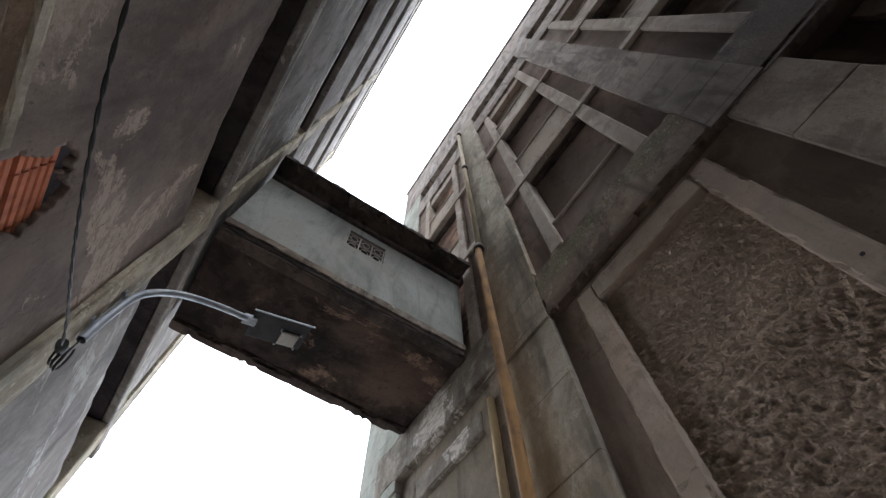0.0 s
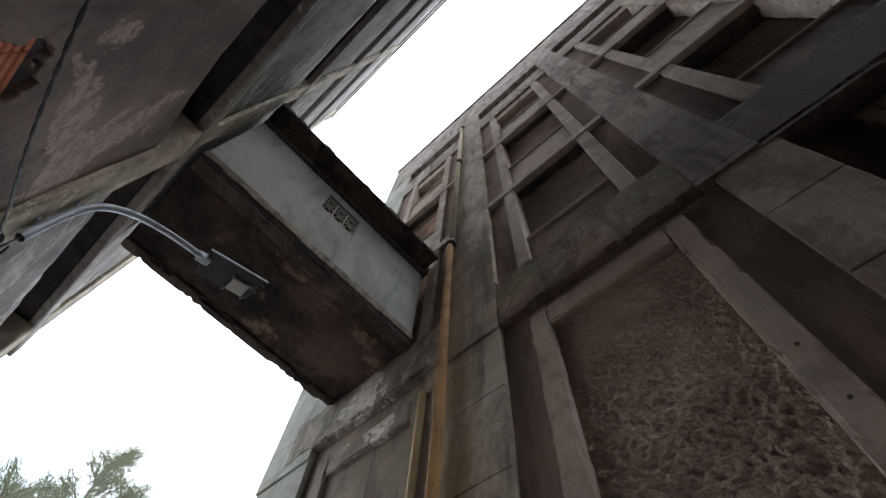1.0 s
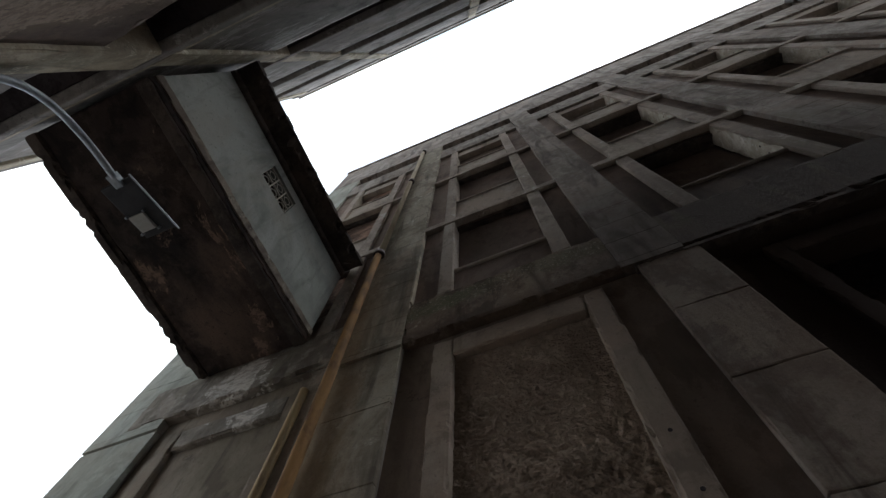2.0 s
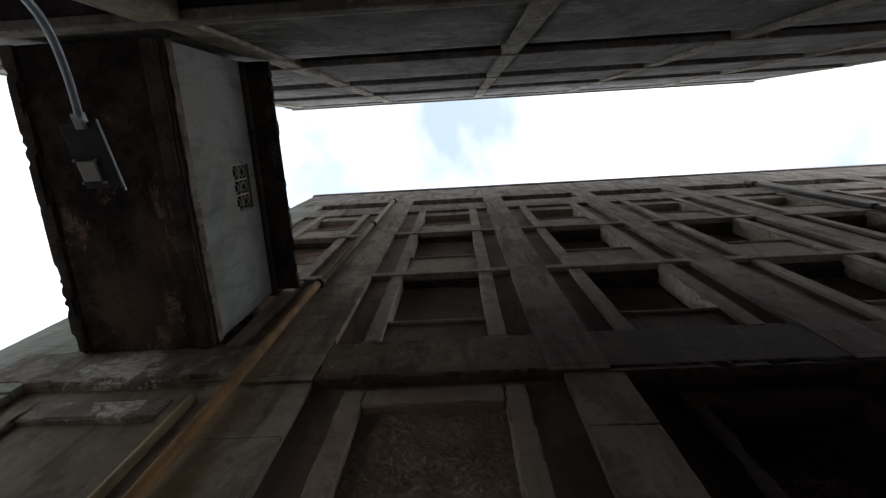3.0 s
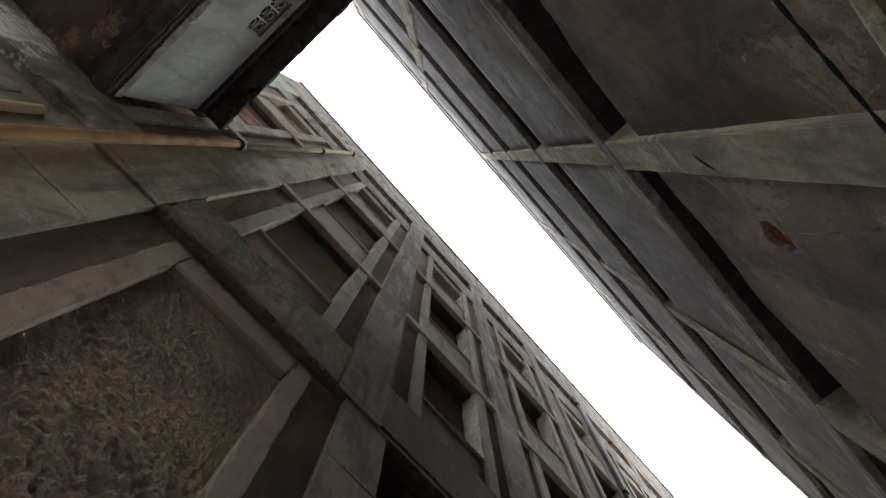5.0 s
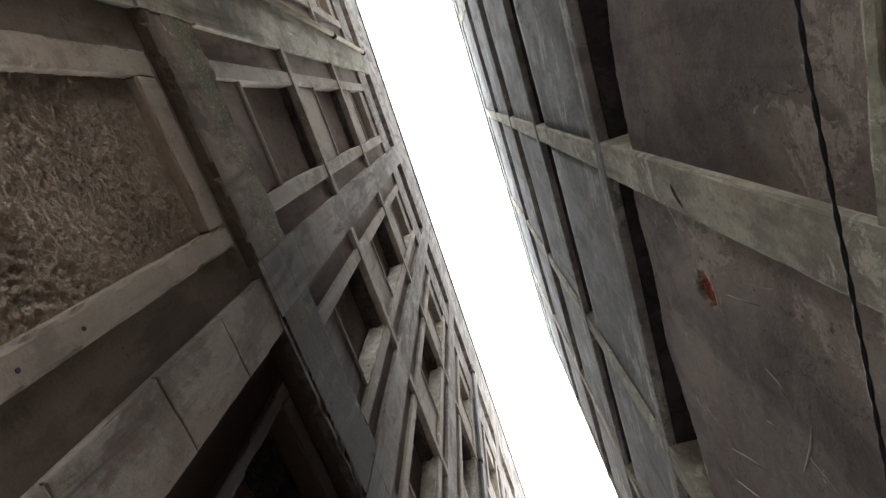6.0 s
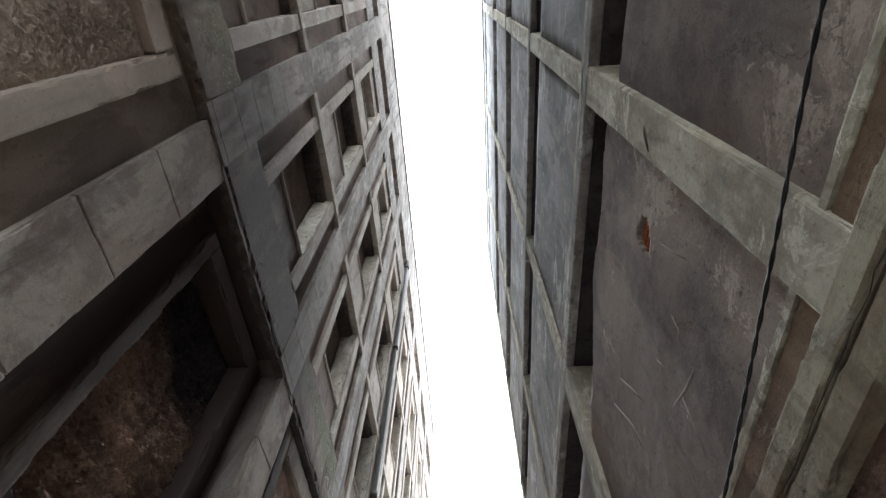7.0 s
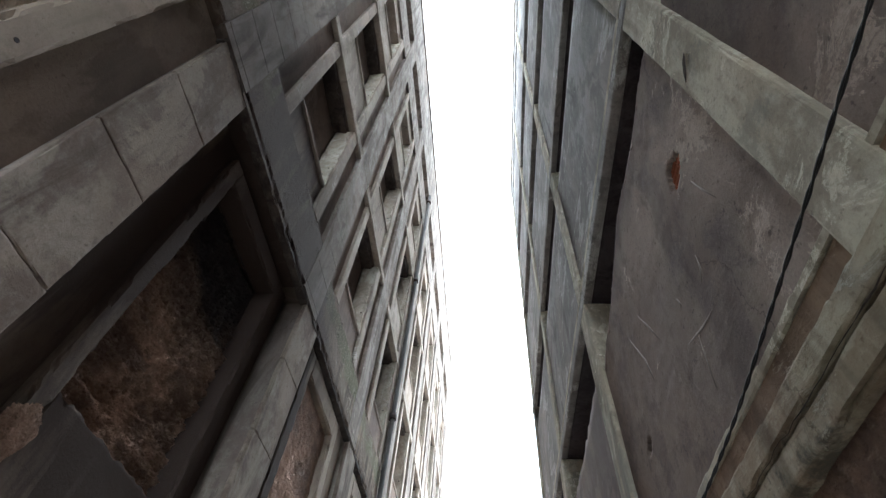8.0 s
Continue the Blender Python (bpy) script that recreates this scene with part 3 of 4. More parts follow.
def clump(centre, size):
    """A rough lump of thrown mortar stuck to a wall."""
    bm = bmesh.new()
    bmesh.ops.create_icosphere(bm, subdivisions=5, radius=1.0)
    for v in bm.verts:
        c = v.co.copy()
        r = 1.0 + 0.35 * noise.noise(c * 1.6) + 0.22 * noise.noise(c * 4.3) + 0.16 * noise.noise(c * 10.0) + 0.10 * noise.noise(c * 21.0)
        v.co = centre + Vector((c.x * 0.45, c.y * 0.85, c.z * 1.25)) * (size * r)
    return bm


def ground_bay(n, y_hi, y_lo, infill, x_infill, top_gap, rough_amp):
    """Street level of a bay: recessed wall, raised concrete surround, and the blocked opening inside it."""
    hi, lo = (y_hi, y_lo - 0.12) if n else (4.44, y_lo)
    xs, xf = (F + 0.24, F + 0.17) if n == 2 else (F + 0.095, F + 0.055)
    iy1, iy0 = (hi - 0.47, lo + 0.50) if n else (hi - 0.76, lo + 0.46)
    fw = 0.18
    if n == 2:
        iy1, iy0, fw = hi - 0.63, lo + 0.28, 0.13
    zt = 4.98 if n == 2 else 4.94 if n else 4.92
    z0 = 0.0
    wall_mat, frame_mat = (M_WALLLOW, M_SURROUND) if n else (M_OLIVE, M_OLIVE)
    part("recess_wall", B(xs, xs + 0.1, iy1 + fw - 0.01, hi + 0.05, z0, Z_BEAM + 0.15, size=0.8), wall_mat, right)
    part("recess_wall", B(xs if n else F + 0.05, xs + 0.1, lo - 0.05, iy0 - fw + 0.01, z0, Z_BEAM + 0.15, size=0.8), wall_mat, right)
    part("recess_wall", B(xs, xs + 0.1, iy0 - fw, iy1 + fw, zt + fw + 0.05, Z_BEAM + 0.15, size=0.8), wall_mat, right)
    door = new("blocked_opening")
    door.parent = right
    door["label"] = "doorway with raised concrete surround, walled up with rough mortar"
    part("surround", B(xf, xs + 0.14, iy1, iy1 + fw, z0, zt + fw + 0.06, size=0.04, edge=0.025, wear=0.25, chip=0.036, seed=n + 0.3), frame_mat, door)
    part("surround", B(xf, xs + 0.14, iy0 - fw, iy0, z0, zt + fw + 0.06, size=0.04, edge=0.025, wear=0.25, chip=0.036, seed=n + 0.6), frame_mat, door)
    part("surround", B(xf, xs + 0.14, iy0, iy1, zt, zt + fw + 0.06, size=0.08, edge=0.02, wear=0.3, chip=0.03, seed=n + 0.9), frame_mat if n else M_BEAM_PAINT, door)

    def lumps(y, z):
        p = Vector((n * 3.0, y + 0.45 * z, z - 0.3 * y))
        q = Vector((p.x, p.y * 0.65, p.z * 1.35))
        w = Vector((0, 0.03 * noise.noise(p * 3.1), 0.03 * noise.noise(p * 3.1 + Vector((9, 0, 0)))))
        q = q + w
        ridge = [1.0 - 2.2 * abs(noise.noise(q * f + Vector((0, 0, f)))) for f in (5.0, 10.5, 20.0)]
        d = rough_amp * (0.25 * noise.noise(p * 1.9) + 0.22 * ridge[0] + 0.36 * ridge[1] + 0.42 * ridge[2] + 0.34 * noise.noise(q * 34.0) + 0.20 * noise.noise(p * 58.0))
        if n == 2:
            u = min(1.0, max(0.0, (z - 3.9) / 0.9))
            d += 0.050 * noise.noise(Vector((y * 1.6, z * 11.0, 5.0))) + 0.035 * (0.5 - abs(noise.noise(Vector((y * 3.5, z * 23.0, 9.0)))))
            d += 0.07 * max(0.0, 1.0 - abs(y + 3.02 + 0.05 * noise.noise(Vector((z * 3.0, 1.0, 0)))) / 0.07) * (0.6 + noise.noise(Vector((z * 15.0, y * 15.0, 2.0))))
            d -= 0.10 * u * u * (3 - 2 * u) + 0.06 * noise.noise(p * 1.7)
        return d

    part("mortar_infill", sheet(iy0 - 0.06, iy1 + 0.06, 1.6, zt - top_gap + 0.02, x_infill, -1, 0.0095 if n == 1 else 0.012 if n == 2 else 0.04, 0.008, deep=lumps, smooth=n == 1, thick=0.06, ragged_top=0.45 if top_gap else 0.0), infill, door, "rough hand-thrown mortar filling")
    if n == 2:
        part("plaster_patch", sheet(iy0 + 0.02, iy1 - 0.02, 1.4, 2.98, x_infill - 0.15, -1, 0.025, 0.010, thick=0.16, ragged_top=0.06), M_WALLLOW, door, "smooth dark plaster patch with broken upper edge")
        part("mortar_clump", clump(Vector((xf - 0.01, iy1 + 0.07, 2.70)), 0.095), M_ROUGH2, door, "pale crumbly mortar clump")
    if n == 1:
        # Dark plugs drawn as holes, their inner shade given by colour.
        for z in (3.60, 3.24):
            part("fixing_hole", tube(bmesh.new(), [Vector((xf - 0.003, iy0 - 0.10, z)), Vector((xf + 0.03, iy0 - 0.10, z))], 0.012, 10), M_VOID, door)


for n, (y_hi, y_lo) in enumerate(BAYS[:6]):
    if n == 1:
        ground_bay(n, y_hi, y_lo, M_ROUGH, F + 0.145, 0.0, 0.027)
    elif n == 0:
        ground_bay(n, y_hi, y_lo, M_OLIVE, F + 0.12, 0.0, 0.004)
    elif n == 2:
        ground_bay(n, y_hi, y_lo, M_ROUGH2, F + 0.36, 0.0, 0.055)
    else:
        ground_bay(n, y_hi, y_lo, M_ROUGH2, F + 0.15, 0.0, 0.02)
part("low_wall", B(F + 0.2, F + 0.3, R_END_S - 0.4, BAYS[6][0] + 0.05, 0, Z_BEAM + 0.1, size=2), M_SIDE, right)
# Added dark sheet behind the street-level openings; no such wall is known.
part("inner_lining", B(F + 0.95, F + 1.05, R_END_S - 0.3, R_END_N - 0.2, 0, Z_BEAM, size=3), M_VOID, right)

# ---- the grey rendered building ----
left = thing("rendered_building", "tall grey rendered block with ribs and dark open slots", "building")
L_N, L_S = 5.72, -9.95
RIBS = [(5.1, 5.4), (2.13, 2.45), (-0.83, -0.54), (-3.88, -3.58), (-6.9, -6.6), (-9.94, -9.64)]
L_ROOF = 19.2
SLOTS = [(4.84, 5.58), (8.10, 8.66), (11.25, 11.78), (14.35, 14.85)]
L_BACK = -5.0
HOLE_A = (-1.29, 4.18, 0.105, 0.10, 0.1, 2.2)
HOLE_B = (-3.02, 3.54, 0.07, 0.055, 0.3, 2)
HOLE_C = (1.12, 2.92, 0.175, 0.40, 0.08, 4)
TOPS = {1: lambda y: 4.88 + 0.09 * math.cos(2.4 * y + 0.6), 2: lambda y: 5.09 - 0.24 * max(0.0, -y - 2.0) ** 1.2 + 0.03 * math.sin(5.0 * y)}
bay_edges = [(RIBS[i + 1][1], RIBS[i][0]) for i in range(len(RIBS) - 1)]
zs_panel = [(2.86, SLOTS[0][0])] + [(SLOTS[i][1] + 0.30, SLOTS[i + 1][0]) for i in range(3)] + [(SLOTS[3][1] + 0.30, L_ROOF - 0.9)]
for n, (y0, y1) in enumerate(bay_edges):
    for k, (z0, z1) in enumerate(zs_panel):
        holes = []
        if k == 0:
            holes = {1: [HOLE_C], 2: [HOLE_A, HOLE_B]}.get(n, [])
        step = 0.015 if k == 0 and n in (1, 2) else 0.12
        part("wall_panel", sheet(y0 - 0.02, y1 + 0.02, z0 - 0.02, z1, L_PANEL, 1, step, 0.006 if k else 0.009, holes, thick=0.03 if k == 0 and n in (1, 2) else 0.12, ragged_top=0.11 if k == 0 else 0.012, top=TOPS.get(n) if k == 0 else None),
             M_LEFTLOW if k == 0 and n else M_LEFT, left)
        if k:
            part("wall_core", B(L_PANEL - 0.16, L_PANEL - 0.05, y0 - 0.02, y1 + 0.02, z0 - 0.1, z1 - 0.02, size=3), M_LEFT, left)
for y0, y1 in RIBS:
    part("rib", B(L - 0.30, L, y0, y1, 2.70, SLOTS[0][1], size=0.16, edge=0.016, chip=0.016, seed=y0), M_RIB, left, "pale concrete rib with flaking paint")
    part("rib", B(L - 0.30, L - 0.008, y0 + 0.03, y1 - 0.03, SLOTS[0][1] + 0.2, L_ROOF - 0.9, size=0.5, chip=0.01, seed=y0), M_RIB, left)
SCRAPES = (((-1.51, 3.69), (-1.53, 3.60), (-1.58, 3.55)), ((-1.58, 3.38), (-1.75, 3.41), (-1.97, 3.49)), ((-1.83, 3.42), (-1.86, 3.28), (-1.89, 3.14)),
           ((-2.46, 4.22), (-2.36, 4.02), (-2.27, 3.82)), ((-1.87, 3.75), (-1.86, 3.71), (-1.85, 3.67)), ((-2.75, 4.26), (-2.59, 3.92), (-2.56, 3.72)), ((-1.22, 3.95), (-1.19, 3.80), (-1.15, 3.66)))
for k, ends in enumerate(SCRAPES):
    scrape = [Vector((L_PANEL - 0.001, y, z)) for y, z in ends]
    bm = tube(bmesh.new(), scrape, [0.002, 0.010 if k % 2 else 0.008, 0.002], 10)
    for v in bm.verts:
        v.co.x = L_PANEL + 0.003 + (v.co.x - L_PANEL) * 0.35
    part("scratch", bm, M_SCRATCH, left)
part("corner_strip", B(L - 0.30, L_PANEL + 0.004, RIBS[0][1] - 0.004, L_N, 2.86, L_ROOF - 0.9, size=0.6, chip=0.012, seed=15), M_LEFT, left)
gash = tube(bmesh.new(), [Vector((L - 0.004, -0.665, 4.305)), Vector((L - 0.002, -0.70, 4.27)), Vector((L - 0.002, -0.745, 4.225)), Vector((L - 0.004, -0.78, 4.19))], [0.006, 0.013, 0.012, 0.005], 7)
part("gouge", gash, M_DARK, left)
for z0, z1 in SLOTS:
    part("beam", B(L - 0.09, L + 0.002, L_S, L_N, z1, z1 + 0.15, size=0.3, edge=0.015, chip=0.014, seed=z1), M_LEFT, left)
    part("moulding", B(L - 0.09, L - 0.018, L_S, L_N, z1 + 0.15, z1 + 0.30, size=0.3, edge=0.015, chip=0.01, seed=z1 + 4), M_RIB, left)
part("top_wall", B(L - 0.3, L - 0.01, L_S, L_N, L_ROOF - 0.9, L_ROOF - 0.14, size=0.8), M_LEFT, left)
part("coping", B(L - 0.36, L + 0.03, L_S - 0.02, L_N + 0.02, L_ROOF - 0.14, L_ROOF, size=0.4, chip=0.01), M_RIB, left)
part("base_fillet", B(L_PANEL - 0.05, L - 0.010, L_S, 0.9, 2.875, 2.945, size=0.06, edge=0.018, wear=0.4, chip=0.03, seed=6), M_RIB, left, "pale worn fillet along the foot of the panels")
part("base_band", B(L - 0.2, L - 0.016, L_S, L_N, 2.765, 2.885, size=0.2, edge=0.01), M_BAND, left, "rust-brown stained recessed band")
part("base_beam", B(L - 0.3, L + 0.012, L_S, L_N, 2.655, 2.775, size=0.07, edge=0.02, chip=0.05, seed=8), M_BASE, left, "mouldy flaking concrete base beam")
part("base_beam", B(L - 0.3, L + 0.006, L_S, L_N, 2.52, 2.648, size=0.07, edge=0.02, chip=0.05, seed=3), M_BASE, left, "mouldy flaking concrete base beam")
fissure = [Vector((L + 0.006, y, 2.652 + 0.02 * noise.noise(Vector((y * 2.1, 4.0, 0))) + 0.016 * noise.noise(Vector((y * 11.0, 7.0, 0))))) for y in [-4.2 + 0.06 * i for i in range(66)]]
part("fissure", tube(bmesh.new(), fissure, [0.001 + 0.004 * abs(noise.noise(Vector((i * 0.37, 2.0, 0)))) for i in range(66)], 5), M_DARK, left, "dark crack along the base beam")
part("base_wall", sheet(L_S, L_N, 0.0, 2.54, L - 0.06, 1, 0.08, 0.03, thick=0.1), M_ROUGH2, left)
# Back wall and roof here are unseen too, added to shut out skylight.
part("back_wall", B(L_BACK - 0.2, L_BACK, L_S, L_N, 0, L_ROOF, size=5), M_INSIDE, left)
part("end_wall", B(L_BACK, L - 0.3, L_N - 0.2, L_N, 0, L_ROOF - 0.3, size=2), M_LEFT, left)
part("end_wall", B(L_BACK, L - 0.3, L_S, L_S + 0.2, 0, L_ROOF - 0.3, size=2), M_LEFT, left)
part("roof", B(L_BACK, L - 0.32, L_S + 0.2, L_N - 0.2, L_ROOF - 0.7, L_ROOF - 0.6, size=5), M_ROOF, left)
# Slabs behind the slots, coloured near black for the shade inside.
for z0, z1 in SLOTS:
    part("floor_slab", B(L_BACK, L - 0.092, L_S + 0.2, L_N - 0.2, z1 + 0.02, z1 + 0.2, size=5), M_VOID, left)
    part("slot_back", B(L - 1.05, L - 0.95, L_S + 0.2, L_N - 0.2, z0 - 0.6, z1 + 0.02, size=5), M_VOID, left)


def hollow_brick(x, y, z, w, h, d):
    """A ribbed hollow clay block, its ribs along its length."""
    bm = bmesh.new()
    n = 5
    prof = []
    for i in range(n):
        a, b = i / n, (i + 1) / n
        prof += [(a + 0.02, 0.0), (a + 0.68 * (b - a), 0.0), (a + 0.74 * (b - a), -0.007), (b, -0.007)]
    rows = [[bm.verts.new((x + dx, yy, z + t * h)) for t, dx in prof] for yy in (y, y + w)]
    for i in range(len(prof) - 1):
        bm.faces.new((rows[0][i], rows[0][i + 1], rows[1][i + 1], rows[1][i]))
    back = [[bm.verts.new((x - d, yy, z + t * h)) for t in (0, 1)] for yy in (y, y + w)]
    bm.faces.new((rows[0][0], rows[1][0], back[1][0], back[0][0]))
    bm.faces.new((rows[0][-1], back[0][1], back[1][1], rows[1][-1]))
    bm.faces.new((rows[0] + [back[0][1], back[0][0]])[::-1])
    bm.faces.new(rows[1] + [back[1][1], back[1][0]])
    return bm


for by, bz in ((0.80, 2.66), (1.03, 2.66), (1.26, 2.66), (0.72, 2.87), (0.95, 2.87), (1.18, 2.87), (0.84, 3.08), (1.07, 3.08), (1.30, 3.08), (-1.50, 3.80), (-1.27, 3.80), (-1.60, 4.01), (-1.37, 4.01), (-1.14, 4.01), (-1.50, 4.22), (-1.27, 4.22), (-3.0, 3.62)):
    part("brick", hollow_brick(L_PANEL - 0.026, by, bz, 0.222, 0.198, 0.09), M_BRICK, left)
yb = -3.55
while yb < 2.0:
    if not -0.95 < yb < -0.58:
        part("brick", hollow_brick(L_PANEL - 0.02, yb, (5.04 - 0.24 * max(0.0, -yb - 2.0) ** 1.2 if yb < -0.8 else 4.84) - 0.20, 0.222, 0.175, 0.09), M_BRICK, left)
    yb += 0.235

# ---- covered footbridge between the buildings ----
bridge = thing("covered_footbridge", "grey rendered covered footbridge with dark stained underside spanning the alley", "footbridge")
BY0, BY1 = 2.60, 3.86
BX0, BX1 = L + 0.012, F - 0.012
part("deck", B(BX0, BX1, BY0 - 0.035, BY1 - 0.052, 5.965, 6.095, size=0.07, edge=0.025, wear=0.3, chip=0.035, seed=11), M_SOFFIT, bridge, "dark stained underside")
# Narrow strip darker than the soffit, along its front.
part("drip_band", B(BX0, BX1, BY0 - 0.02, BY0 + 0.12, 5.94, 6.028, size=0.06, edge=0.02, wear=0.3, chip=0.03, seed=14), M_DARK, bridge, "black strip under the front edge")
part("deck_lip", B(BX0, BX1, BY0 - 0.055, BY0 - 0.004, 6.03, 6.16, size=0.035, edge=0.02, wear=0.3, chip=0.04, seed=12), M_LIP, bridge, "pale crumbling edge of the deck")
part("deck_edge", B(BX0, BX1, BY1 - 0.05, BY1 + 0.07, 5.93, 6.10, size=0.045, edge=0.04, wear=0.1, chip=0.07, seed=13), M_DARK, bridge, "black edge of the deck")
VX0, VX1, VZ0, VZ1 = 0.40, 0.92, 7.04, 7.46
WT = 7.72
wall_bm = bmesh.new()
for x0, x1, z0, z1 in ((BX0, VX0, 6.10, WT), (VX1, BX1, 6.10, WT), (VX0, VX1, 6.10, VZ0), (VX0, VX1, VZ1, WT)):
    block(wall_bm, x0, x1, BY0, BY0 + 0.14, z0, z1, size=1.0, edge=0.003, wear=0.0)
part("front_wall", wall_bm, M_BRIDGE, bridge)
part("rear_wall", B(BX0, BX1, BY1 - 0.14, BY1, 6.105, WT, size=1.0), M_BRIDGE, bridge)
# Added dark sheet that blackens the vent holes.
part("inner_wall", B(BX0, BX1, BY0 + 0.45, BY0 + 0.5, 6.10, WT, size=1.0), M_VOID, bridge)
part("bridge_roof", B(BX0, BX1, 2.28, BY1 + 0.25, WT, WT + 0.09, size=0.045, edge=0.10, wear=0.05, chip=0.16, seed=21), M_DARK, bridge, "thin black mouldy roof slab with ragged edge")
part("roof_beam", B(BX0, BX1, BY0 - 0.05, BY0 + 0.16, WT - 0.10, WT - 0.002, size=0.4, chip=0.01), M_DARK, bridge)


def vent():
    grille = new("vent_grille")
    grille.parent = bridge
    grille["label"] = "openwork concrete ventilation blocks"
    cw, ch = (VX1 - VX0) / 3, (VZ1 - VZ0) / 2
    y0, y1 = BY0 + 0.03, BY0 + 0.055
    for i in range(3):
        for j in range(2):
            x, z = VX0 + i * cw, VZ0 + j * ch
            bm = bmesh.new()
            t = 0.009
            block(bm, x, x + cw, y0, y1, z, z + t, size=1, edge=0.003)
            block(bm, x, x + cw, y0, y1, z + ch - t, z + ch, size=1, edge=0.003)
            block(bm, x, x + t, y0, y1, z + t, z + ch - t, size=1, edge=0.003)
            block(bm, x + cw - t, x + cw, y0, y1, z + t, z + ch - t, size=1, edge=0.003)
            cx, cz = x + cw / 2, z + ch / 2
            ring = [Vector((cx + math.cos(a) * 0.050, y0 + 0.012, cz + math.sin(a) * 0.058)) for a in [2 * math.pi * q / 16 for q in range(17)]]
            tube(bm, ring, 0.0062, 6, cap=False)
            for s in (-1, 1):
                tube(bm, [Vector((cx + s * 0.05, y0 + 0.012, cz)), Vector((cx + s * (cw / 2 - 0.004), y0 + 0.012, cz))], 0.006, 6)
            part("vent_block", bm, M_COBOGO, grille)


vent()

# ---- street lamp on the rib ----
lamp = thing("street_lamp", "galvanised bracket lamp with flat dark LED head, fixed to a rib", "street lamp")
ctrl = [Vector(c) for c in ((-0.75, 2.33, 3.81), (-0.752, 2.345, 4.10), (-0.735, 2.38, 4.36), (-0.66, 2.44, 4.57), (-0.52, 2.52, 4.76), (-0.31, 2.62, 4.94), (-0.075, 2.72, 5.09))]
arm = []
for i in range(len(ctrl) - 1):
    for s in range(5):
        u = s / 5
        p = [ctrl[max(i - 1, 0)], ctrl[i], ctrl[i + 1], ctrl[min(i + 2, len(ctrl) - 1)]]
        arm.append(0.5 * (2 * p[1] + (p[2] - p[0]) * u + (2 * p[0] - 5 * p[1] + 4 * p[2] - p[3]) * u * u + (3 * p[1] - p[0] - 3 * p[2] + p[3]) * u ** 3))
arm.append(ctrl[-1])
abm = tube(bmesh.new(), arm, 0.026, 18, cap=False)
tube(abm, arm[:6], 0.022, 18, cap=False)
part("arm", abm, M_STEEL, lamp, "bent galvanised steel tube")
for z, LY in ((3.92, 2.335), (4.25, 2.36)):
    part("clamp", B(L - 0.003, L + 0.012, LY - 0.06, LY + 0.06, z, z + 0.035, size=1, edge=0.003), M_STEEL, lamp)
hd = Vector((0.49, -0.03, 0.10)).normalized()
hv = Vector((0, 1, 0))
hn = hd.cross(hv)


def head_box(u0, u1, v0, v1, h0, h1):
    bm = B(u0, u1, v0, v1, h0, h1, size=2, edge=0.006)
    o = Vector((-0.08, 2.72, 5.09))
    for v in bm.verts:
        v.co = o + hd * v.co.x + hv * v.co.y + hn * v.co.z
    return bm


part("spigot", head_box(-0.05, 0.06, -0.035, 0.035, -0.035, 0.03), M_STEEL, lamp)
part("lamp_head", head_box(0.02, 0.50, -0.10, 0.17, -0.004, 0.035), M_LED, lamp, "flat dark grey housing")
part("solar_plate", head_box(0.0, 0.53, -0.122, -0.108, -0.004, 0.010), M_STEEL, lamp)
part("lens", head_box(0.29, 0.44, 0.012, 0.145, -0.03, -0.003), M_LENS, lamp, "square pale lens, unlit")
for u in (0.272, 0.44):
    for v in (-0.01, 0.148):
        part("lens_clip", head_box(u, u + 0.02, v, v + 0.02, -0.032, -0.002), M_STEEL, lamp)

# ---- rain pipe ----
pipe = thing("rain_pipe", "ochre painted rain pipe with dark collars on a pilaster", "drain pipe")
PY = 2.02
low_path = [Vector((F - 0.06, PY + 0.012 * math.sin(z * 1.1), z)) for z in [0.1 + 7.72 * i / 24 for i in range(25)]]
part("pipe_length", tube(bmesh.new(), low_path, 0.049, 16), M_PIPE, pipe, "ochre painted pipe")
part("pipe_length", tube(bmesh.new(), [Vector((F - 0.05, PY - 0.01, 7.80)), Vector((F - 0.05, PY - 0.03, 11.9)), Vector((F - 0.05, PY - 0.06, 15.0)), Vector((F - 0.05, PY - 0.07, 15.35))], 0.045, 14), M_PIPE_UP, pipe, "pale faded pipe")
for z, r in ((7.79, 0.075), (11.9, 0.062), (15.3, 0.06)):
    part("collar", tube(bmesh.new(), [Vector((F - 0.055, PY - 0.01 * (z > 8) * (z - 6), z - 0.05)), Vector((F - 0.055, PY - 0.01 * (z > 8) * (z - 6), z + 0.05))], r, 16), M_COLLAR, pipe)
far_pipe = thing("rain_pipe", "thin grey rain pipe with dark collars on a far pilaster", "drain pipe")
part("pipe_length", tube(bmesh.new(), [Vector((F - 0.05, -7.80, z)) for z in (0.1, 4.0, 8.0, 12.0, 15.3)], 0.043, 12), M_PIPE_GREY, far_pipe, "grey weathered pipe")
for z in (3.2, 7.05, 11.05, 14.9):
    part("collar", tube(bmesh.new(), [Vector((F - 0.05, -7.80, z - 0.06)), Vector((F - 0.05, -7.80, z + 0.06))], 0.072, 14), M_COLLAR, far_pipe)
strip = thing("conduit", "slim pale ochre conduit on the wall beside the rain pipe", "conduit")
part("conduit_tube", tube(bmesh.new(), [Vector((F + 0.03, 2.33, 0.1)), Vector((F + 0.03, 2.335, 2.5)), Vector((F + 0.03, 2.33, 5.1))], 0.04, 10), M_CONDUIT, strip)

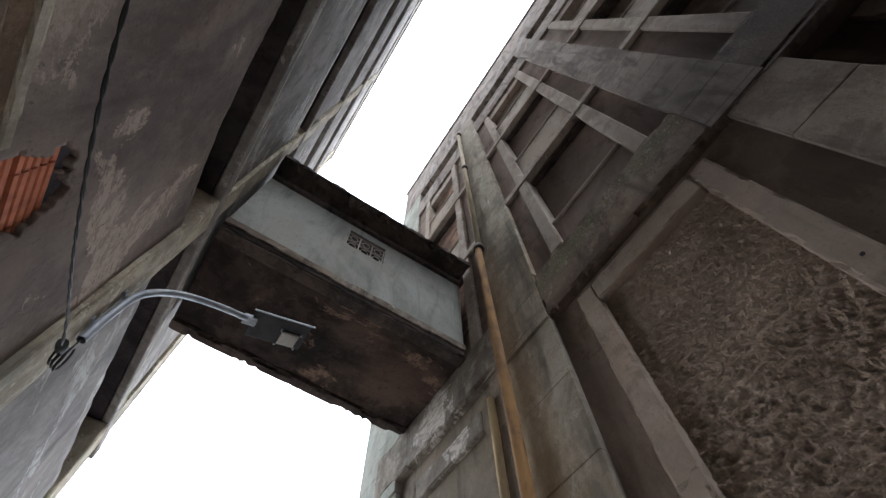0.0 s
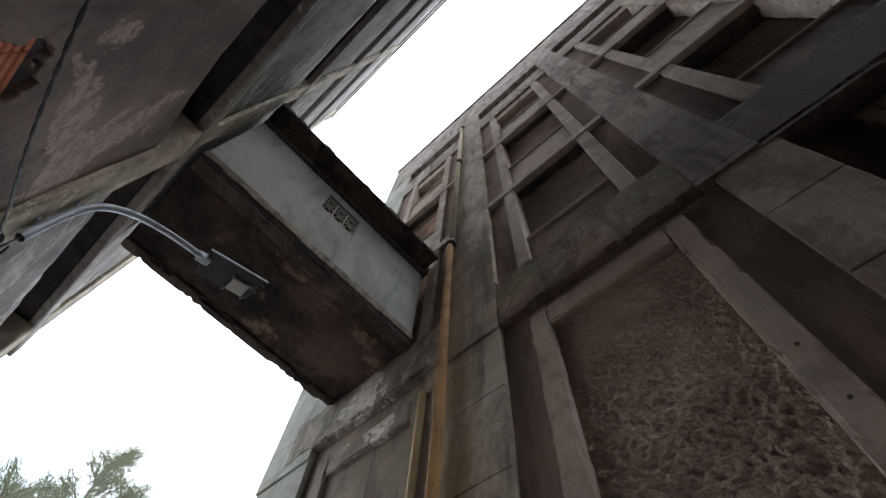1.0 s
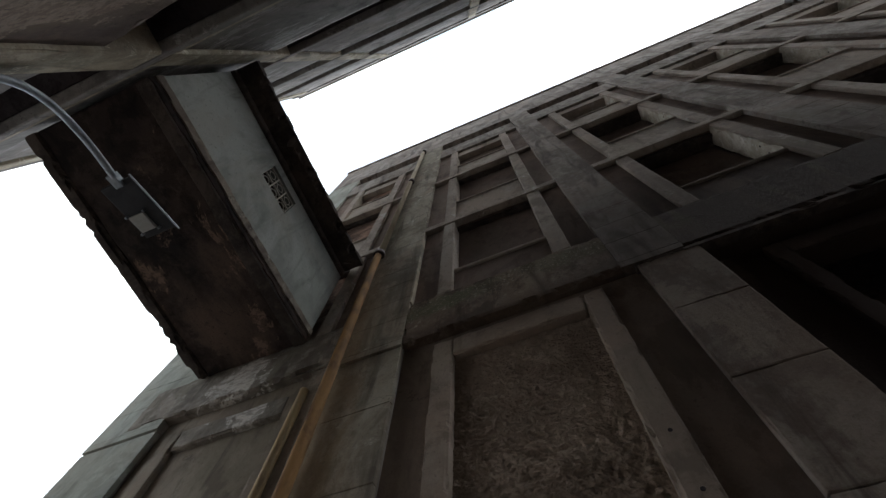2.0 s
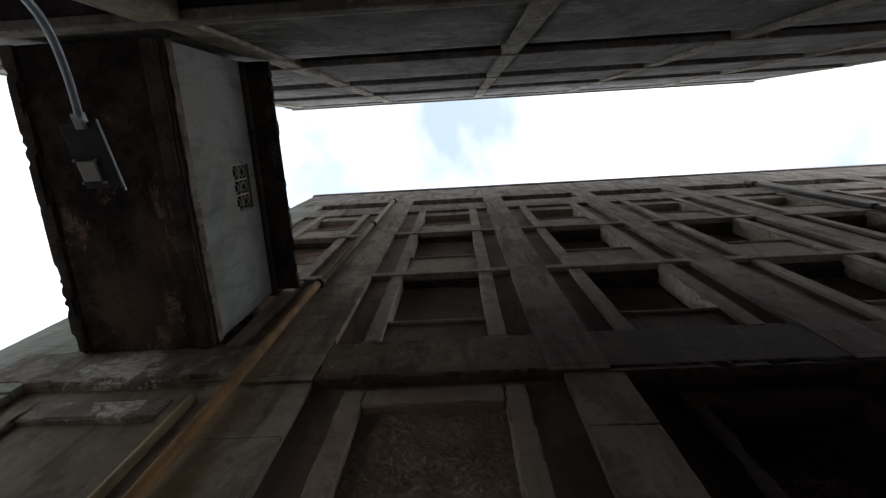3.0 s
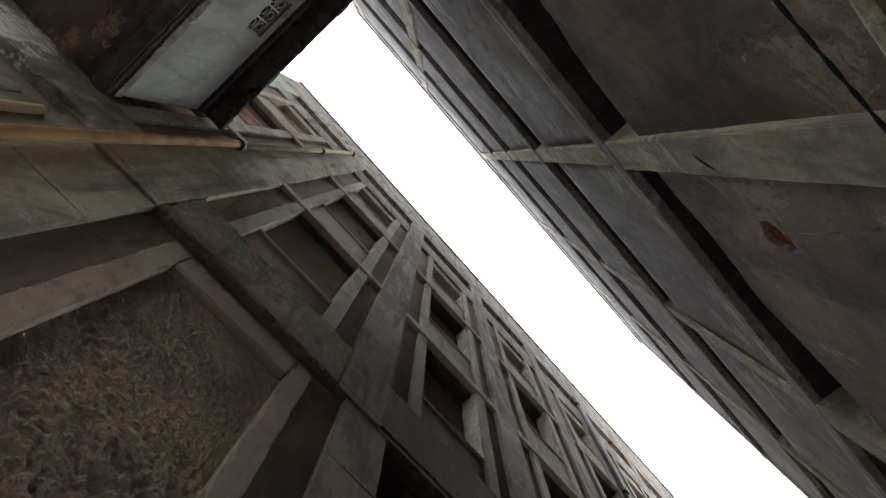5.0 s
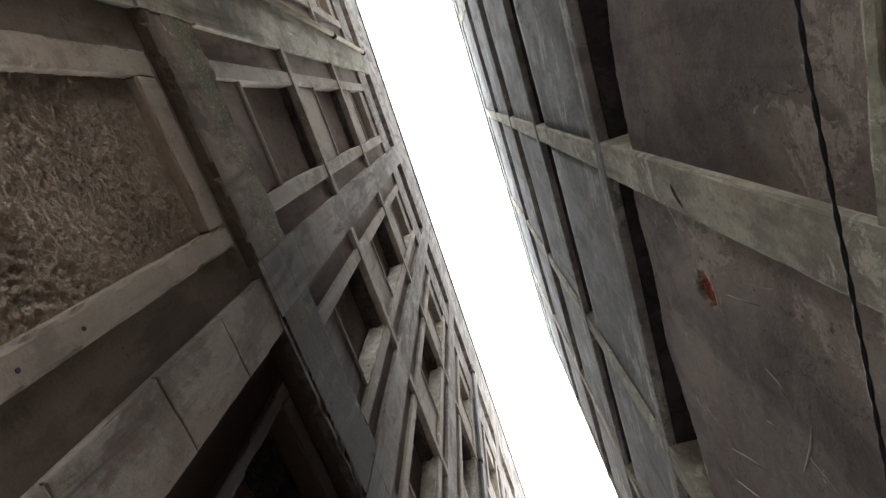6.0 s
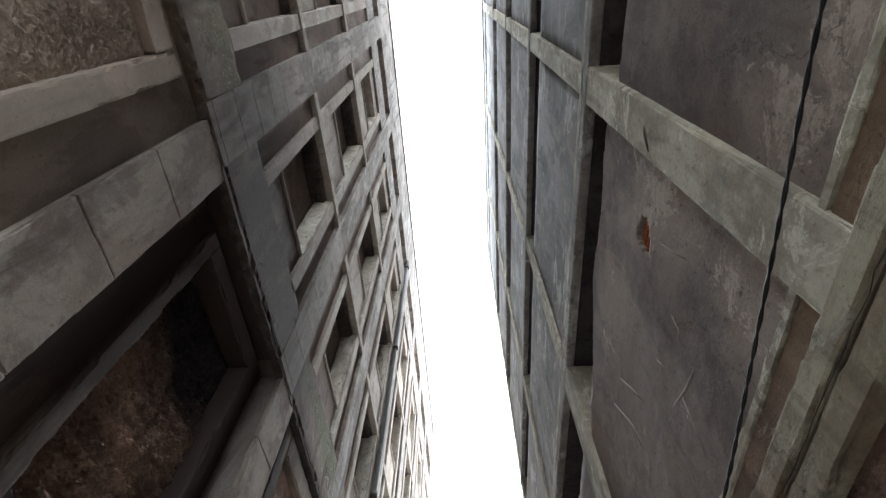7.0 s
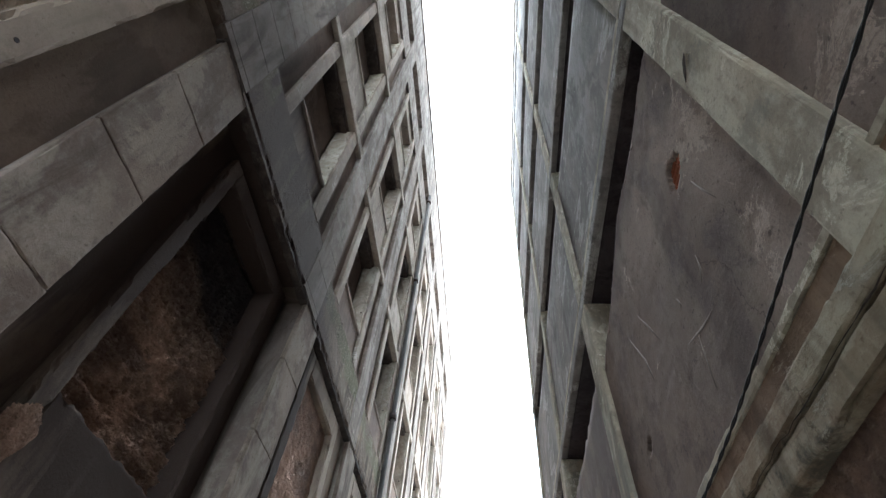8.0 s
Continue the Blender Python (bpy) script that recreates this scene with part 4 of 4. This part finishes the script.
# ---- twisted service cable along the grey wall ----
cable = thing("service_cable", "twisted black two-wire cable slung along the wall", "cable")
sag = [(-9.0, 2.70), (-5.0, 2.70), (-3.0, 2.73), (-1.7, 2.79), (-0.75, 2.915), (-0.25, 2.985), (0.1, 3.03), (0.39, 3.03), (0.73, 3.08), (1.38, 3.26), (2.10, 3.52)]


def cable_z(y):
    for (a, za), (b, zb) in zip(sag, sag[1:]):
        if a <= y <= b:
            u = (y - a) / (b - a)
            return za + (zb - za) * u
    return sag[-1][1]


for ph in (0.0, math.pi):
    pts = []
    y = -9.0
    while y < 2.08:
        zz = sum(cable_z(min(2.09, max(-8.99, y + dy))) for dy in (-0.25, -0.12, 0, 0.12, 0.25)) / 5
        pts.append(Vector((L + 0.08 + 0.004 * math.cos(y * 30 + ph), y, zz + 0.004 * math.sin(y * 30 + ph))))
        y += 0.035
    part("wire", tube(bmesh.new(), pts, 0.0043, 6), M_WIRE, cable)
part("connector", tube(bmesh.new(), [Vector((L + 0.07, 2.08, 3.51)), Vector((L + 0.06, 2.16, 3.545))], 0.026, 10), M_WIRE, cable)
for s in range(3):
    loop = [Vector((L + 0.05 + 0.02 * s, 2.20 + 0.045 * math.cos(a), 3.54 + (0.045 + 0.014 * s) * math.sin(a))) for a in [2 * math.pi * q / 16 for q in range(17)]]
    part("wire_loop", tube(bmesh.new(), loop, 0.006, 6), M_WIRE, cable)
part("wire_tail", tube(bmesh.new(), [Vector((L + 0.05, 2.22, 3.52)), Vector((L + 0.05, 2.27, 3.64)), Vector((L + 0.036, 2.33, 3.82))], 0.005, 6), M_WIRE, cable)


# ---- trees beyond the alley ----
def tree(x, y, height, seed, spread):
    rng = random.Random(seed)
    t = thing("casuarina_tree", "tall feathery grey-green casuarina with wispy upright crown", "tree", group="trees beyond the alley")
    t.location = (x, y, 0)
    lean = rng.uniform(-0.4, 0.4)
    trunk = [Vector((lean * u * u, 0.3 * math.sin(u * 3 + seed), height * 0.96 * u)) for u in [i / 10 for i in range(11)]]
    bm = tube(bmesh.new(), trunk, [0.24 * (1 - 0.93 * i / 10) for i in range(11)], 8)
    leaves = bmesh.new()
    for i in range(70):
        u = 0.30 + 0.68 * rng.random()
        base = Vector((lean * u * u, 0, height * 0.96 * u))
        a = rng.uniform(0, 2 * math.pi)
        reach = spread * (1.05 - u) * rng.uniform(0.6, 1.3) + 0.6
        tip = base + Vector((math.cos(a) * reach, math.sin(a) * reach, reach * rng.uniform(0.8, 1.5)))
        mid = (base + tip) / 2 + Vector((0, 0, -0.12 * reach))
        tube(bm, [base, mid, tip], [0.05, 0.03, 0.01], 5)
        for s in range(260):
            f = 0.25 + 0.8 * rng.random()
            p = base.lerp(tip, f) + Vector((rng.gauss(0, 0.20), rng.gauss(0, 0.20), rng.gauss(0, 0.22)))
            d = (tip - base).normalized() * rng.uniform(0.20, 0.48) + Vector((rng.gauss(0, 0.09), rng.gauss(0, 0.09), rng.gauss(-0.02, 0.09)))
            w = Vector((rng.gauss(0, 1), rng.gauss(0, 1), rng.gauss(0, 1))).normalized() * 0.016
            v = [leaves.verts.new(q) for q in (p - w, p + w, p + d)]
            leaves.faces.new(v)
    part("trunk", bm, M_BARK, t)
    part("crown", leaves, M_LEAF, t)


tree(3.3, 25.0, 18.6, 1, 2.4)
tree(4.6, 25.6, 18.0, 5, 2.4)
tree(6.0, 26.0, 17.4, 6, 2.2)
tree(1.45, 26.0, 16.3, 2, 1.5)
tree(0.75, 25.0, 15.2, 3, 1.6)

# ---- pilaster cladding panels, one by one ----


def clad(parent, y0, y1, z0, z1, x, chip, seed, material=M_PIL, height=0.735):
    z = z1
    k = 0
    while z > z0 + 0.05:
        zl = max(z0, z - height)
        part("panel", B(x, x + 0.05, y0, y1, zl + 0.001, z - 0.001, size=0.3 if chip < 0.01 else 0.07, edge=0.006 if chip < 0.01 else 0.012, wear=0.35, chip=chip, seed=seed + k), material, parent)
        z -= height
        k += 1


for n, (up, lo, y0, y1, low0, low1) in enumerate(pil_obs):
    clad(up, y0, y1, Z_BEAM, Z_SLOT1, F, 0.0, n, M_PIL_RUST if n == 1 else M_END if n == 0 else M_PIL, 0.42)
    if n < 6:
        clad(lo, low0, low1, 2.2, Z_BEAM - 0.02, F + 0.015, 0.016 if n in (2, 3) else 0.006, n + 20, M_PIL_RUST if n == 1 else M_END if n == 0 else M_PILLOW)
